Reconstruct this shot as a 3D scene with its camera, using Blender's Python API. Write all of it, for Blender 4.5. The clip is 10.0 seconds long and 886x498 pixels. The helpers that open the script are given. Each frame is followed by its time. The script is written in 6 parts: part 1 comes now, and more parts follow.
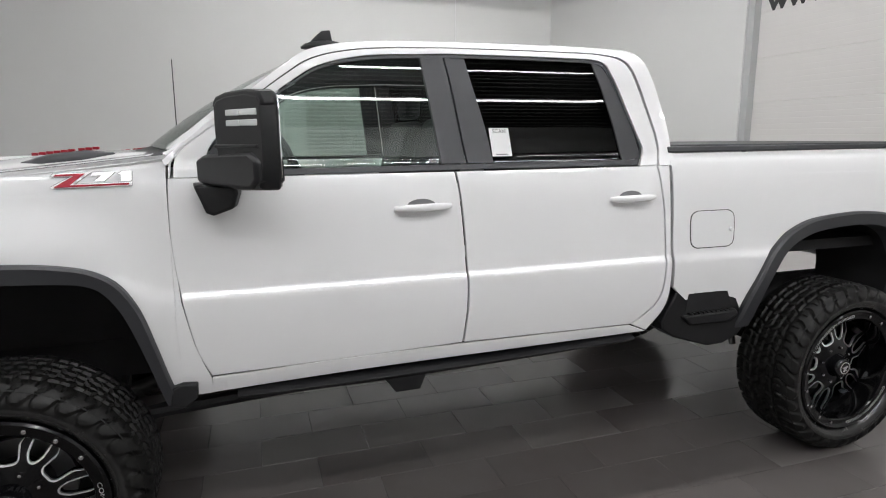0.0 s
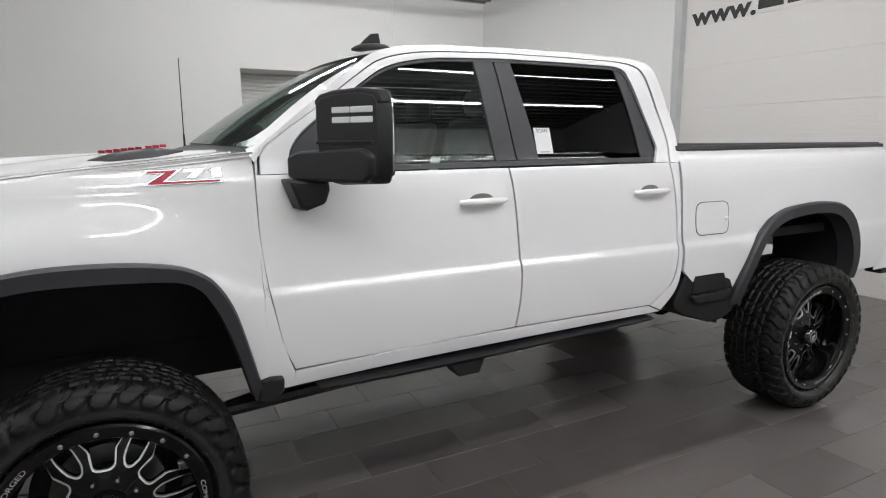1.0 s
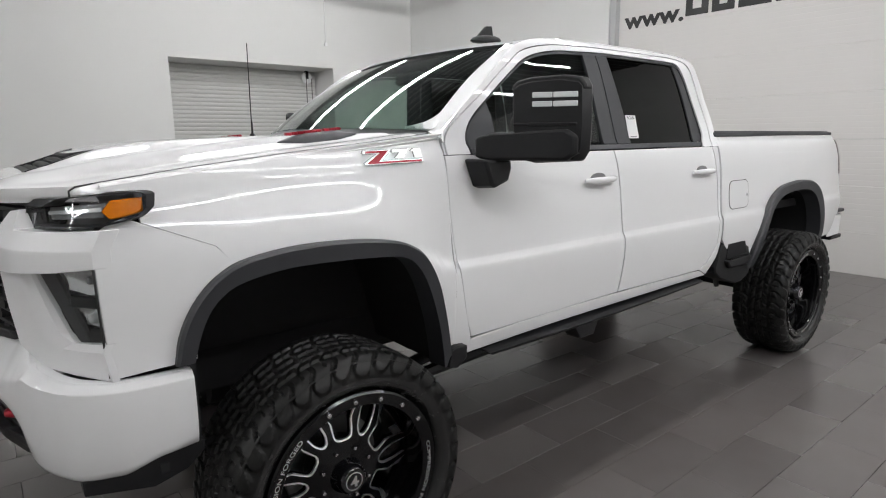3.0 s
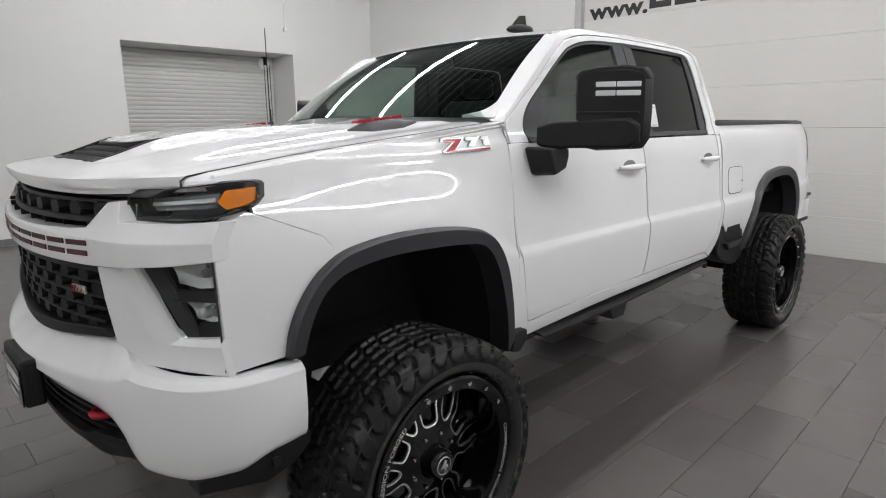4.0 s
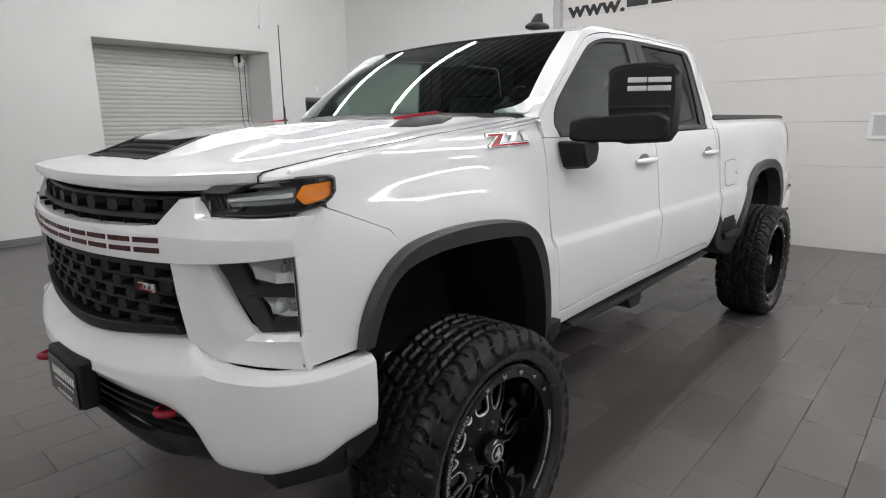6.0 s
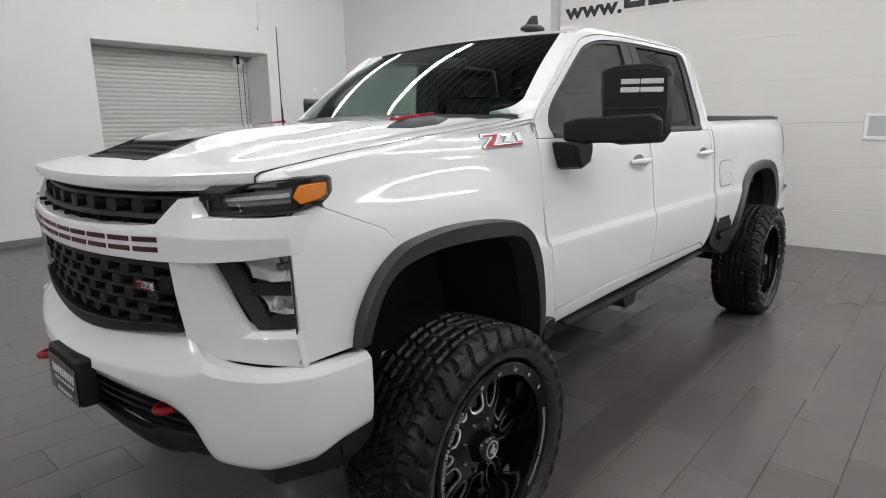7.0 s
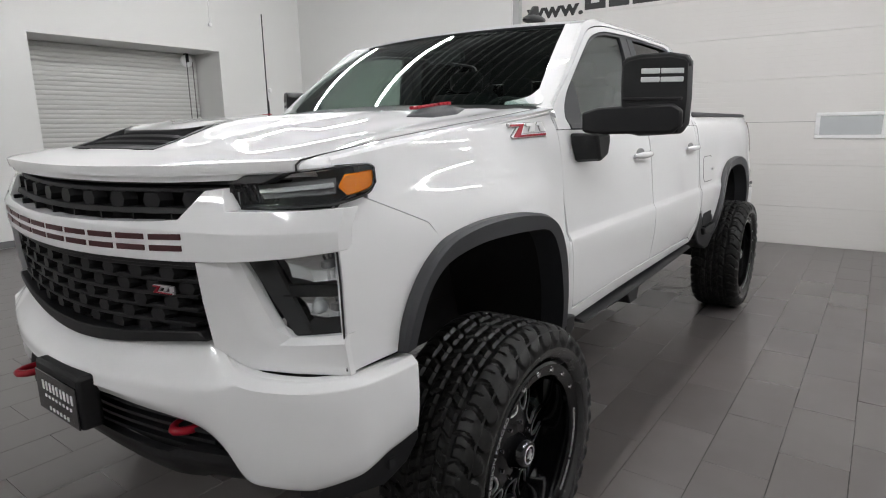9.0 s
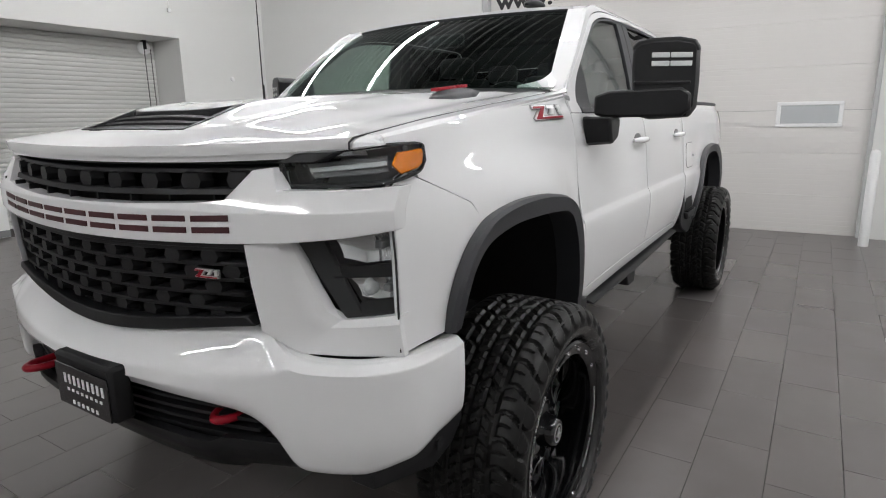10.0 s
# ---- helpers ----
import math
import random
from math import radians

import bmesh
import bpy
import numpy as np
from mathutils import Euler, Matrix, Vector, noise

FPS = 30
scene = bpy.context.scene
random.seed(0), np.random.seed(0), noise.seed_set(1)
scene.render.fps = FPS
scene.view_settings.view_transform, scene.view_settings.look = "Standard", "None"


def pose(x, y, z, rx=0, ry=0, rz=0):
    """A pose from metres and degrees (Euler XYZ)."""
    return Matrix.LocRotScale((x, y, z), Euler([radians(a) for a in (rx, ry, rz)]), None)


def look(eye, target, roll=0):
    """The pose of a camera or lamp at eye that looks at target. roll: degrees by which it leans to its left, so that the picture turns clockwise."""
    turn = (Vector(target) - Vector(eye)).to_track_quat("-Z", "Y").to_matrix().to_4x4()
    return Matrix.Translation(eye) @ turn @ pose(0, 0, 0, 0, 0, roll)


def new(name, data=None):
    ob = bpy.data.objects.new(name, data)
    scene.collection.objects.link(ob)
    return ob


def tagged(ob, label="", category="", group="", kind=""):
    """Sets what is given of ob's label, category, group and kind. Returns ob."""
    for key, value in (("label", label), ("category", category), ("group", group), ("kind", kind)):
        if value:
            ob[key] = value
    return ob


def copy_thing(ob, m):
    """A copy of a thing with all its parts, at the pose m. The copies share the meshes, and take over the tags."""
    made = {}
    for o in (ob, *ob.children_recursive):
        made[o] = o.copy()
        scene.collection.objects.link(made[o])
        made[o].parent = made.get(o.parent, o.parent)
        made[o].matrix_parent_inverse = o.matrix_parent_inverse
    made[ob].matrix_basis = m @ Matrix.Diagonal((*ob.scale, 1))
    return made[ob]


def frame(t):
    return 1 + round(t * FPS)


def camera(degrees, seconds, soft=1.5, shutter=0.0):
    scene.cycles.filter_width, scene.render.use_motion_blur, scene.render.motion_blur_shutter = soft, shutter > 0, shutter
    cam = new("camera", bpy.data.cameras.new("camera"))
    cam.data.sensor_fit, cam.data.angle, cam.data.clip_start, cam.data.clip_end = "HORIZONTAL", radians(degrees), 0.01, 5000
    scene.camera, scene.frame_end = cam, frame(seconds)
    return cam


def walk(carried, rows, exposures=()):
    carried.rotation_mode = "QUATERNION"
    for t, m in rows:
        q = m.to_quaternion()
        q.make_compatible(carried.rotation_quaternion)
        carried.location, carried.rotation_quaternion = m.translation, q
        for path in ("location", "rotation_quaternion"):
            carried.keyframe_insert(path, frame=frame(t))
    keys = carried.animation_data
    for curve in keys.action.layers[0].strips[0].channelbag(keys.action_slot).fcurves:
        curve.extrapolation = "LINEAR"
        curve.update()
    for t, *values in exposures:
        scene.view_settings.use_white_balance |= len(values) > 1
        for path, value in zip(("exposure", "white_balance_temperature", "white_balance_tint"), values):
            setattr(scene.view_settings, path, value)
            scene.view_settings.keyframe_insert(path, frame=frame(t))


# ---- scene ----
cam = camera(74.2, 10.0, soft=1.1)
PATH = [
    (0, (0.925, -3.423, 1.818), (1.521, -1.551, 1.447), -0.4),
    (0.5, (0.557, -3.378, 1.785), (1.291, -1.553, 1.427), -0.4),
    (1, (0.221, -3.322, 1.79), (1.106, -1.564, 1.435), -0.4),
    (1.5, (-0.09, -3.208, 1.765), (0.94, -1.53, 1.414), -0.3),
    (2, (-0.398, -3.112, 1.751), (0.75, -1.512, 1.4), -0.3),
    (2.5, (-0.703, -3.034, 1.763), (0.481, -1.461, 1.41), -0.4),
    (3, (-0.948, -2.864, 1.743), (0.279, -1.328, 1.372), -0.5),
    (4.5, (-1.49, -2.378, 1.747), (-0.065, -1.04, 1.327), -0.5),
    (5, (-1.546, -2.26, 1.742), (-0.103, -0.941, 1.32), -0.7),
    (5.5, (-1.589, -2.3, 1.74), (-0.14, -0.988, 1.32), -0.8),
    (7, (-1.625, -2.376, 1.739), (-0.17, -1.068, 1.325), -0.9),
    (7.5, (-1.636, -2.333, 1.731), (-0.171, -1.035, 1.319), -0.9),
    (8, (-1.655, -2.269, 1.721), (-0.151, -1.015, 1.312), -0.9),
    (8.5, (-1.686, -2.17, 1.713), (-0.148, -0.958, 1.306), -0.9),
    (9, (-1.723, -2.061, 1.69), (-0.153, -0.89, 1.284), -0.9),
    (9.5, (-1.771, -1.975, 1.665), (-0.178, -0.835, 1.259), -1.0),
    (10, (-1.865, -1.853, 1.657), (-0.219, -0.803, 1.223), -0.9),
]
walk(cam, [(t, look(eye, target, roll)) for t, eye, target, roll in PATH])

# ---- light ----
world = bpy.data.worlds.new("room_world")
scene.world = world
world.use_nodes = True
world.node_tree.nodes["Background"].inputs[0].default_value = (0.9, 0.95, 1.0, 1)
world.node_tree.nodes["Background"].inputs[1].default_value = 0.05
LED_STRENGTH = 72.0


# ---- materials ----
def mat(name, color, rough=0.5, metal=0.0, coat=0.0, bump=0.0, bump_scale=200.0, var=0.0, var_scale=3.0, rough_var=0.0, spec=0.5, per_object=0.0):
    m = bpy.data.materials.new(name)
    m.use_nodes = True
    nt = m.node_tree
    b = nt.nodes["Principled BSDF"]
    b.inputs["Base Color"].default_value = (*color, 1)
    b.inputs["Roughness"].default_value = rough
    b.inputs["Metallic"].default_value = metal
    b.inputs["Coat Weight"].default_value = coat
    b.inputs["Coat Roughness"].default_value = 0.03
    b.inputs["Specular IOR Level"].default_value = spec
    tc = nt.nodes.new("ShaderNodeTexCoord")
    if var or rough_var:
        n = nt.nodes.new("ShaderNodeTexNoise")
        n.inputs["Scale"].default_value = var_scale
        n.inputs["Detail"].default_value = 6
        n.inputs["Roughness"].default_value = 0.65
        nt.links.new(tc.outputs["Object"], n.inputs["Vector"])
        if var:
            mx = nt.nodes.new("ShaderNodeMix")
            mx.data_type = "RGBA"
            mx.inputs[6].default_value = (*[c * (1 - var) for c in color], 1)
            mx.inputs[7].default_value = (*[min(1, c * (1 + var)) for c in color], 1)
            nt.links.new(n.outputs["Fac"], mx.inputs[0])
            out = mx.outputs[2]
            if per_object:
                oi = nt.nodes.new("ShaderNodeObjectInfo")
                hs = nt.nodes.new("ShaderNodeHueSaturation")
                mr = nt.nodes.new("ShaderNodeMapRange")
                mr.inputs["To Min"].default_value = 1 - per_object
                mr.inputs["To Max"].default_value = 1 + per_object
                nt.links.new(oi.outputs["Random"], mr.inputs["Value"])
                nt.links.new(mr.outputs[0], hs.inputs["Value"])
                nt.links.new(out, hs.inputs["Color"])
                out = hs.outputs["Color"]
            nt.links.new(out, b.inputs["Base Color"])
        if rough_var:
            mr = nt.nodes.new("ShaderNodeMapRange")
            mr.inputs["From Min"].default_value = 0.3
            mr.inputs["From Max"].default_value = 0.7
            mr.inputs["To Min"].default_value = max(0.02, rough - rough_var)
            mr.inputs["To Max"].default_value = rough + rough_var
            nt.links.new(n.outputs["Fac"], mr.inputs["Value"])
            nt.links.new(mr.outputs[0], b.inputs["Roughness"])
    if bump:
        n2 = nt.nodes.new("ShaderNodeTexNoise")
        n2.inputs["Scale"].default_value = bump_scale
        n2.inputs["Detail"].default_value = 4
        nt.links.new(tc.outputs["Object"], n2.inputs["Vector"])
        bp = nt.nodes.new("ShaderNodeBump")
        bp.inputs["Strength"].default_value = bump
        bp.inputs["Distance"].default_value = 0.002
        nt.links.new(n2.outputs["Fac"], bp.inputs["Height"])
        nt.links.new(bp.outputs["Normal"], b.inputs["Normal"])
    return m


def glow(name, color, strength):
    m = bpy.data.materials.new(name)
    m.use_nodes = True
    b = m.node_tree.nodes["Principled BSDF"]
    b.inputs["Base Color"].default_value = (*color, 1)
    b.inputs["Emission Color"].default_value = (*color, 1)
    b.inputs["Emission Strength"].default_value = strength
    return m


def tinted_glass(name, tint, rough=0.0, ior=1.5):
    """Thin pane: straight-through tint with a mirror gloss on top."""
    m = bpy.data.materials.new(name)
    m.use_nodes = True
    nt = m.node_tree
    nt.nodes.remove(nt.nodes["Principled BSDF"])
    out = nt.nodes["Material Output"]
    tr = nt.nodes.new("ShaderNodeBsdfTransparent")
    tr.inputs[0].default_value = (*tint, 1)
    gl = nt.nodes.new("ShaderNodeBsdfGlossy")
    gl.inputs["Roughness"].default_value = rough
    lw = nt.nodes.new("ShaderNodeLayerWeight")
    lw.inputs["Blend"].default_value = 0.5
    pw = nt.nodes.new("ShaderNodeMath")
    pw.operation = "POWER"
    pw.inputs[1].default_value = 5.0
    nt.links.new(lw.outputs["Facing"], pw.inputs[0])
    fr = nt.nodes.new("ShaderNodeMapRange")
    fr.inputs["To Min"].default_value = ((ior - 1) / (ior + 1)) ** 2
    nt.links.new(pw.outputs[0], fr.inputs["Value"])
    mx = nt.nodes.new("ShaderNodeMixShader")
    nt.links.new(fr.outputs[0], mx.inputs[0])
    nt.links.new(tr.outputs[0], mx.inputs[1])
    nt.links.new(gl.outputs[0], mx.inputs[2])
    nt.links.new(mx.outputs[0], out.inputs["Surface"])
    return m


PAINT = mat("white_paint", (0.77, 0.77, 0.775), 0.6, coat=1.0, spec=0.04)
TRIM = mat("dark_grey_trim", (0.030, 0.031, 0.035), 0.5, var=0.1, var_scale=20, bump=0.06, bump_scale=900)
FLARE = mat("charcoal_flare", (0.030, 0.031, 0.035), 0.48, var=0.1, var_scale=12, bump=0.08, bump_scale=700)
BLACK = mat("black_plastic", (0.011, 0.011, 0.012), 0.45, spec=0.28, var=0.2, var_scale=15, bump=0.08, bump_scale=600)
LINER = mat("wheel_liner_black", (0.014, 0.014, 0.015), 0.8, spec=0.3, var=0.3, var_scale=9, bump=0.2, bump_scale=60)
PIANO = mat("gloss_black", (0.006, 0.006, 0.007), 0.12, coat=0.6)
SCOOPM = mat("satin_black_insert", (0.007, 0.007, 0.008), 0.38, spec=0.2, var=0.2, var_scale=20)
BEZEL = mat("lamp_bezel_grey", (0.045, 0.045, 0.047), 0.35, spec=0.4, var=0.1)
LAMPGREY = mat("lamp_housing_grey", (0.20, 0.20, 0.205), 0.5, spec=0.35)
SIDEWALL = mat("tyre_sidewall", (0.020, 0.020, 0.020), 0.24, var=0.2, var_scale=20, rough_var=0.06, bump=0.1, bump_scale=150)
RUBBER = mat("tyre_rubber", (0.006, 0.006, 0.0058), 0.42, spec=0.25, var=0.3, var_scale=14, bump=0.3, bump_scale=120, rough_var=0.14)
# near-black that stands in for the shade inside panel gaps
GAPSHADE = mat("gap_shade_black", (0.008, 0.008, 0.008), 0.6)
RIMBLACK = mat("rim_gloss_black", (0.004, 0.004, 0.0045), 0.12, spec=0.25, coat=0.1)
MILLED = mat("milled_aluminium", (0.93, 0.93, 0.93), 0.36, metal=1.0)
CHROME = mat("chrome", (0.85, 0.85, 0.86), 0.07, metal=1.0)
REDP = mat("red_enamel", (0.30, 0.006, 0.018), 0.3, coat=0.25, spec=0.3)
REDDARK = mat("dark_red_carbon", (0.05, 0.005, 0.008), 0.5, coat=0.15, var=0.6, var_scale=160)
AMBER = mat("amber_lens", (0.80, 0.22, 0.004), 0.25, spec=0.3, coat=0.25, bump=0.5, bump_scale=90)
CLEARW = mat("frosted_lamp", (0.60, 0.62, 0.62), 0.2, coat=1.0, bump=0.3, bump_scale=60)
REFLECT = mat("lamp_reflector", (0.86, 0.86, 0.87), 0.16, metal=1.0)
TAILRED = mat("tail_lens_smoked", (0.035, 0.004, 0.005), 0.12, coat=1.0)
PAPER = mat("white_paper", (0.82, 0.82, 0.82), 0.6)
INK = mat("black_ink", (0.012, 0.012, 0.012), 0.5)
GREY_INK = mat("grey_ink", (0.25, 0.25, 0.25), 0.5)
SEATM = mat("seat_cloth", (0.03, 0.03, 0.033), 0.85, var=0.2, var_scale=30, bump=0.3, bump_scale=300)
STEEL = mat("dull_steel", (0.18, 0.18, 0.18), 0.45, metal=1.0, var=0.2)
GLASS = tinted_glass("clear_tint_glass", (0.74, 0.81, 0.78), ior=1.6)
GLASS_FRONT = tinted_glass("front_door_glass", (0.80, 0.86, 0.83), ior=1.7)
GLASS_DARK = tinted_glass("dark_tint_glass", (0.05, 0.053, 0.054), ior=1.35)
LENS = tinted_glass("clear_lamp_lens", (0.93, 0.94, 0.94), ior=1.25)
WALL = mat("white_wall_paint", (0.70, 0.70, 0.685), 0.75, var=0.03, var_scale=0.8, bump=0.12, bump_scale=220)
DOORW = mat("door_panel_white", (0.69, 0.67, 0.65), 0.5, var=0.02, var_scale=1.2, bump=0.05, bump_scale=300)
FROST = mat("frosted_pane", (0.48, 0.50, 0.51), 0.25, var=0.03, var_scale=6)
CEIL = mat("dark_ribbed_ceiling", (0.035, 0.036, 0.038), 0.6, var=0.2, var_scale=1.5)
RIB = mat("pale_ceiling_rib", (0.26, 0.26, 0.26), 0.5, var=0.1)
JAMB = mat("galvanised_jamb", (0.45, 0.46, 0.46), 0.5, var=0.06, var_scale=4)
SLATM = mat("roller_slat", (0.55, 0.55, 0.53), 0.5, var=0.03, var_scale=2)
BASEB = mat("grey_base_trim", (0.16, 0.16, 0.165), 0.6, var=0.1)
GROUT = mat("dark_grout", (0.055, 0.051, 0.050), 0.9, var=0.2, var_scale=30)
def slate():
    """Dark slate with brownish patches, pale scuffs and small dark pits, laid out over the whole floor."""
    m = mat("slate_tile", (0.118, 0.106, 0.102), 0.24)
    nt = m.node_tree
    b = nt.nodes["Principled BSDF"]
    geo = nt.nodes.new("ShaderNodeNewGeometry")

    def noise(scale, detail, lo, hi, rough=0.6):
        n = nt.nodes.new("ShaderNodeTexNoise")
        n.inputs["Scale"].default_value = scale
        n.inputs["Detail"].default_value = detail
        n.inputs["Roughness"].default_value = rough
        nt.links.new(geo.outputs["Position"], n.inputs["Vector"])
        r = nt.nodes.new("ShaderNodeMapRange")
        r.inputs["From Min"].default_value = lo
        r.inputs["From Max"].default_value = hi
        nt.links.new(n.outputs["Fac"], r.inputs["Value"])
        return r.outputs[0]

    def blend(fac, a, c):
        x = nt.nodes.new("ShaderNodeMix")
        x.data_type = "RGBA"
        nt.links.new(fac, x.inputs[0])
        for sock, v in ((6, a), (7, c)):
            if isinstance(v, tuple):
                x.inputs[sock].default_value = (*v, 1)
            else:
                nt.links.new(v, x.inputs[sock])
        return x.outputs[2]

    col = blend(noise(1.1, 2, 0.0, 1.0, 0.5), (0.078, 0.072, 0.071), (0.138, 0.126, 0.122))
    col = blend(noise(0.5, 2, 0.2, 1.1, 0.5), col, (0.104, 0.084, 0.078))
    col = blend(noise(4.5, 2, 0.0, 1.0, 0.5), col, (0.122, 0.112, 0.109))
    oi = nt.nodes.new("ShaderNodeObjectInfo")
    hs = nt.nodes.new("ShaderNodeHueSaturation")
    mr = nt.nodes.new("ShaderNodeMapRange")
    mr.inputs["To Min"].default_value = 0.93
    mr.inputs["To Max"].default_value = 1.07
    nt.links.new(oi.outputs["Random"], mr.inputs["Value"])
    nt.links.new(mr.outputs[0], hs.inputs["Value"])
    nt.links.new(col, hs.inputs["Color"])
    nt.links.new(hs.outputs["Color"], b.inputs["Base Color"])
    rg = nt.nodes.new("ShaderNodeMapRange")
    rg.inputs["To Min"].default_value = 0.19
    rg.inputs["To Max"].default_value = 0.31
    nt.links.new(oi.outputs["Random"], rg.inputs["Value"])
    nt.links.new(rg.outputs[0], b.inputs["Roughness"])
    return m


TILE = slate()
LED = glow("led_tube", (0.99, 0.99, 1.0), LED_STRENGTH)


# ---- mesh tools ----
def part(name, bm, material, parent=None, label="", smooth=True, angle=40.0, bevel=0.0, recalc=True):
    if recalc:
        bmesh.ops.recalc_face_normals(bm, faces=bm.faces[:])
    me = bpy.data.meshes.new(name)
    bm.to_mesh(me)
    bm.free()
    me.materials.append(material)
    if smooth:
        me.shade_smooth()
        me.set_sharp_from_angle(angle=radians(angle))
    ob = new(name, me)
    if bevel:
        md = ob.modifiers.new("bevel", "BEVEL")
        md.width, md.segments, md.limit_method, md.angle_limit = bevel, 2, "ANGLE", radians(50)
    if parent:
        ob.parent = parent
    return tagged(ob, label)


def thing(name, label, category, at=(0, 0, 0), group="", kind=""):
    ob = new(name)
    ob.location = at
    ob.empty_display_size = 0.1
    return tagged(ob, label, category, group, kind)


def box(bm, x0, x1, y0, y1, z0, z1):
    v = [bm.verts.new(p) for p in ((x0, y0, z0), (x1, y0, z0), (x1, y1, z0), (x0, y1, z0), (x0, y0, z1), (x1, y0, z1), (x1, y1, z1), (x0, y1, z1))]
    for q in ((0, 3, 2, 1), (4, 5, 6, 7), (0, 1, 5, 4), (1, 2, 6, 5), (2, 3, 7, 6), (3, 0, 4, 7)):
        bm.faces.new([v[k] for k in q])
    return v


def resample(pts, n, smooth=True):
    p = np.array(pts, float)
    if smooth and len(p) > 2:
        ext = np.vstack([2 * p[0] - p[1], p, 2 * p[-1] - p[-2]])
        fine = []
        for i in range(len(p) - 1):
            a, b, c, d = ext[i], ext[i + 1], ext[i + 2], ext[i + 3]
            for t in np.linspace(0, 1, 12, endpoint=False):
                fine.append(0.5 * (2 * b + (c - a) * t + (2 * a - 5 * b + 4 * c - d) * t * t + (3 * b - 3 * c + d - a) * t**3))
        fine.append(p[-1])
        p = np.array(fine)
    s = np.r_[0, np.cumsum(np.linalg.norm(np.diff(p, axis=0), axis=1))]
    w = np.linspace(0, s[-1], n)
    return np.stack([np.interp(w, s, p[:, k]) for k in range(p.shape[1])], 1)


def solid_grid(P, inner, closed=False):
    """A closed shell: the outer grid P (n, m, 3) and the inner grid."""
    bm = bmesh.new()
    n, m = P.shape[:2]
    a = [[bm.verts.new(P[i, j]) for j in range(m)] for i in range(n)]
    b = [[bm.verts.new(inner[i, j]) for j in range(m)] for i in range(n)]
    last = n if closed else n - 1
    for i in range(last):
        k = (i + 1) % n
        for j in range(m - 1):
            bm.faces.new((a[i][j], a[k][j], a[k][j + 1], a[i][j + 1]))
            bm.faces.new((b[i][j + 1], b[k][j + 1], b[k][j], b[i][j]))
        bm.faces.new((a[i][0], b[i][0], b[k][0], a[k][0]))
        bm.faces.new((a[i][m - 1], a[k][m - 1], b[k][m - 1], b[i][m - 1]))
    if not closed:
        for j in range(m - 1):
            bm.faces.new((a[0][j], a[0][j + 1], b[0][j + 1], b[0][j]))
            bm.faces.new((a[n - 1][j], b[n - 1][j], b[n - 1][j + 1], a[n - 1][j + 1]))
    return bm


def loft(curves, n=24, rows=None, push=(0, 0.02, 0), smooth=True, closed=False, project=None, push_grid=None):
    """A panel through 3D curves, with rows[i] steps between curve i and i+1, thickened by push."""
    R = [resample(c, n, smooth) if not closed else np.array(c, float) for c in curves]
    rows = rows or [8] * (len(R) - 1)
    cols = []
    for i, k in enumerate(rows):
        for t in np.linspace(0, 1, k, endpoint=False):
            cols.append(R[i] * (1 - t) + R[i + 1] * t)
    cols.append(R[-1])
    P = np.stack(cols, 1)
    if project:
        P = project(P)
    return solid_grid(P, P + np.array(push, float), closed)


def tube(bm, pts, r, sides=8, close=True):
    p = np.array(pts, float)
    rings = []
    for i in range(len(p)):
        d = p[min(i + 1, len(p) - 1)] - p[max(i - 1, 0)]
        d = Vector(d.tolist()).normalized()
        u = d.orthogonal().normalized()
        w = d.cross(u)
        rr = r[i] if hasattr(r, "__len__") else r
        rr = float(rr)
        rings.append([bm.verts.new(Vector(p[i].tolist()) + (u * math.cos(2 * math.pi * k / sides) + w * math.sin(2 * math.pi * k / sides)) * rr) for k in range(sides)])
    for A, B in zip(rings, rings[1:]):
        off = min(range(sides), key=lambda o: sum((A[k].co - B[(k + o) % sides].co).length for k in range(sides)))
        B[:] = B[off:] + B[:off]
        for k in range(sides):
            bm.faces.new((A[k], A[(k + 1) % sides], B[(k + 1) % sides], B[k]))
    if close:
        bm.faces.new(rings[0][::-1])
        bm.faces.new(rings[-1])


def extrude_poly(bm, pts2, to3, depth):
    """A prism from a 2D outline; to3(u, v, d) places it."""
    a = [bm.verts.new(to3(u, v, 0)) for u, v in pts2]
    b = [bm.verts.new(to3(u, v, depth)) for u, v in pts2]
    bm.faces.new(a)
    bm.faces.new(b[::-1])
    for i in range(len(a)):
        k = (i + 1) % len(a)
        bm.faces.new((a[i], b[i], b[k], a[k]))


def revolve(bm, prof, seg=64, axis="y"):
    """prof: (radius, along) pairs, closed loop, turned round the y axis."""
    rings = []
    for k in range(seg):
        a = 2 * math.pi * k / seg
        rings.append([bm.verts.new((r * math.cos(a), y, r * math.sin(a))) for r, y in prof])
    for k in range(seg):
        A, B = rings[k], rings[(k + 1) % seg]
        for i in range(len(prof)):
            j = (i + 1) % len(prof)
            bm.faces.new((A[i], A[j], B[j], B[i]))


def text_bm(body, size, depth, bold=0.0):
    cu = bpy.data.curves.new("lettering", "FONT")
    cu.body, cu.size, cu.extrude, cu.align_x, cu.offset = body, size, depth, "CENTER", bold
    ob = bpy.data.objects.new("lettering", cu)
    scene.collection.objects.link(ob)
    dg = bpy.context.evaluated_depsgraph_get()
    me = bpy.data.meshes.new_from_object(ob.evaluated_get(dg))
    bm = bmesh.new()
    bm.from_mesh(me)
    bpy.data.objects.remove(ob)
    bpy.data.curves.remove(cu)
    bpy.data.meshes.remove(me)
    return bm


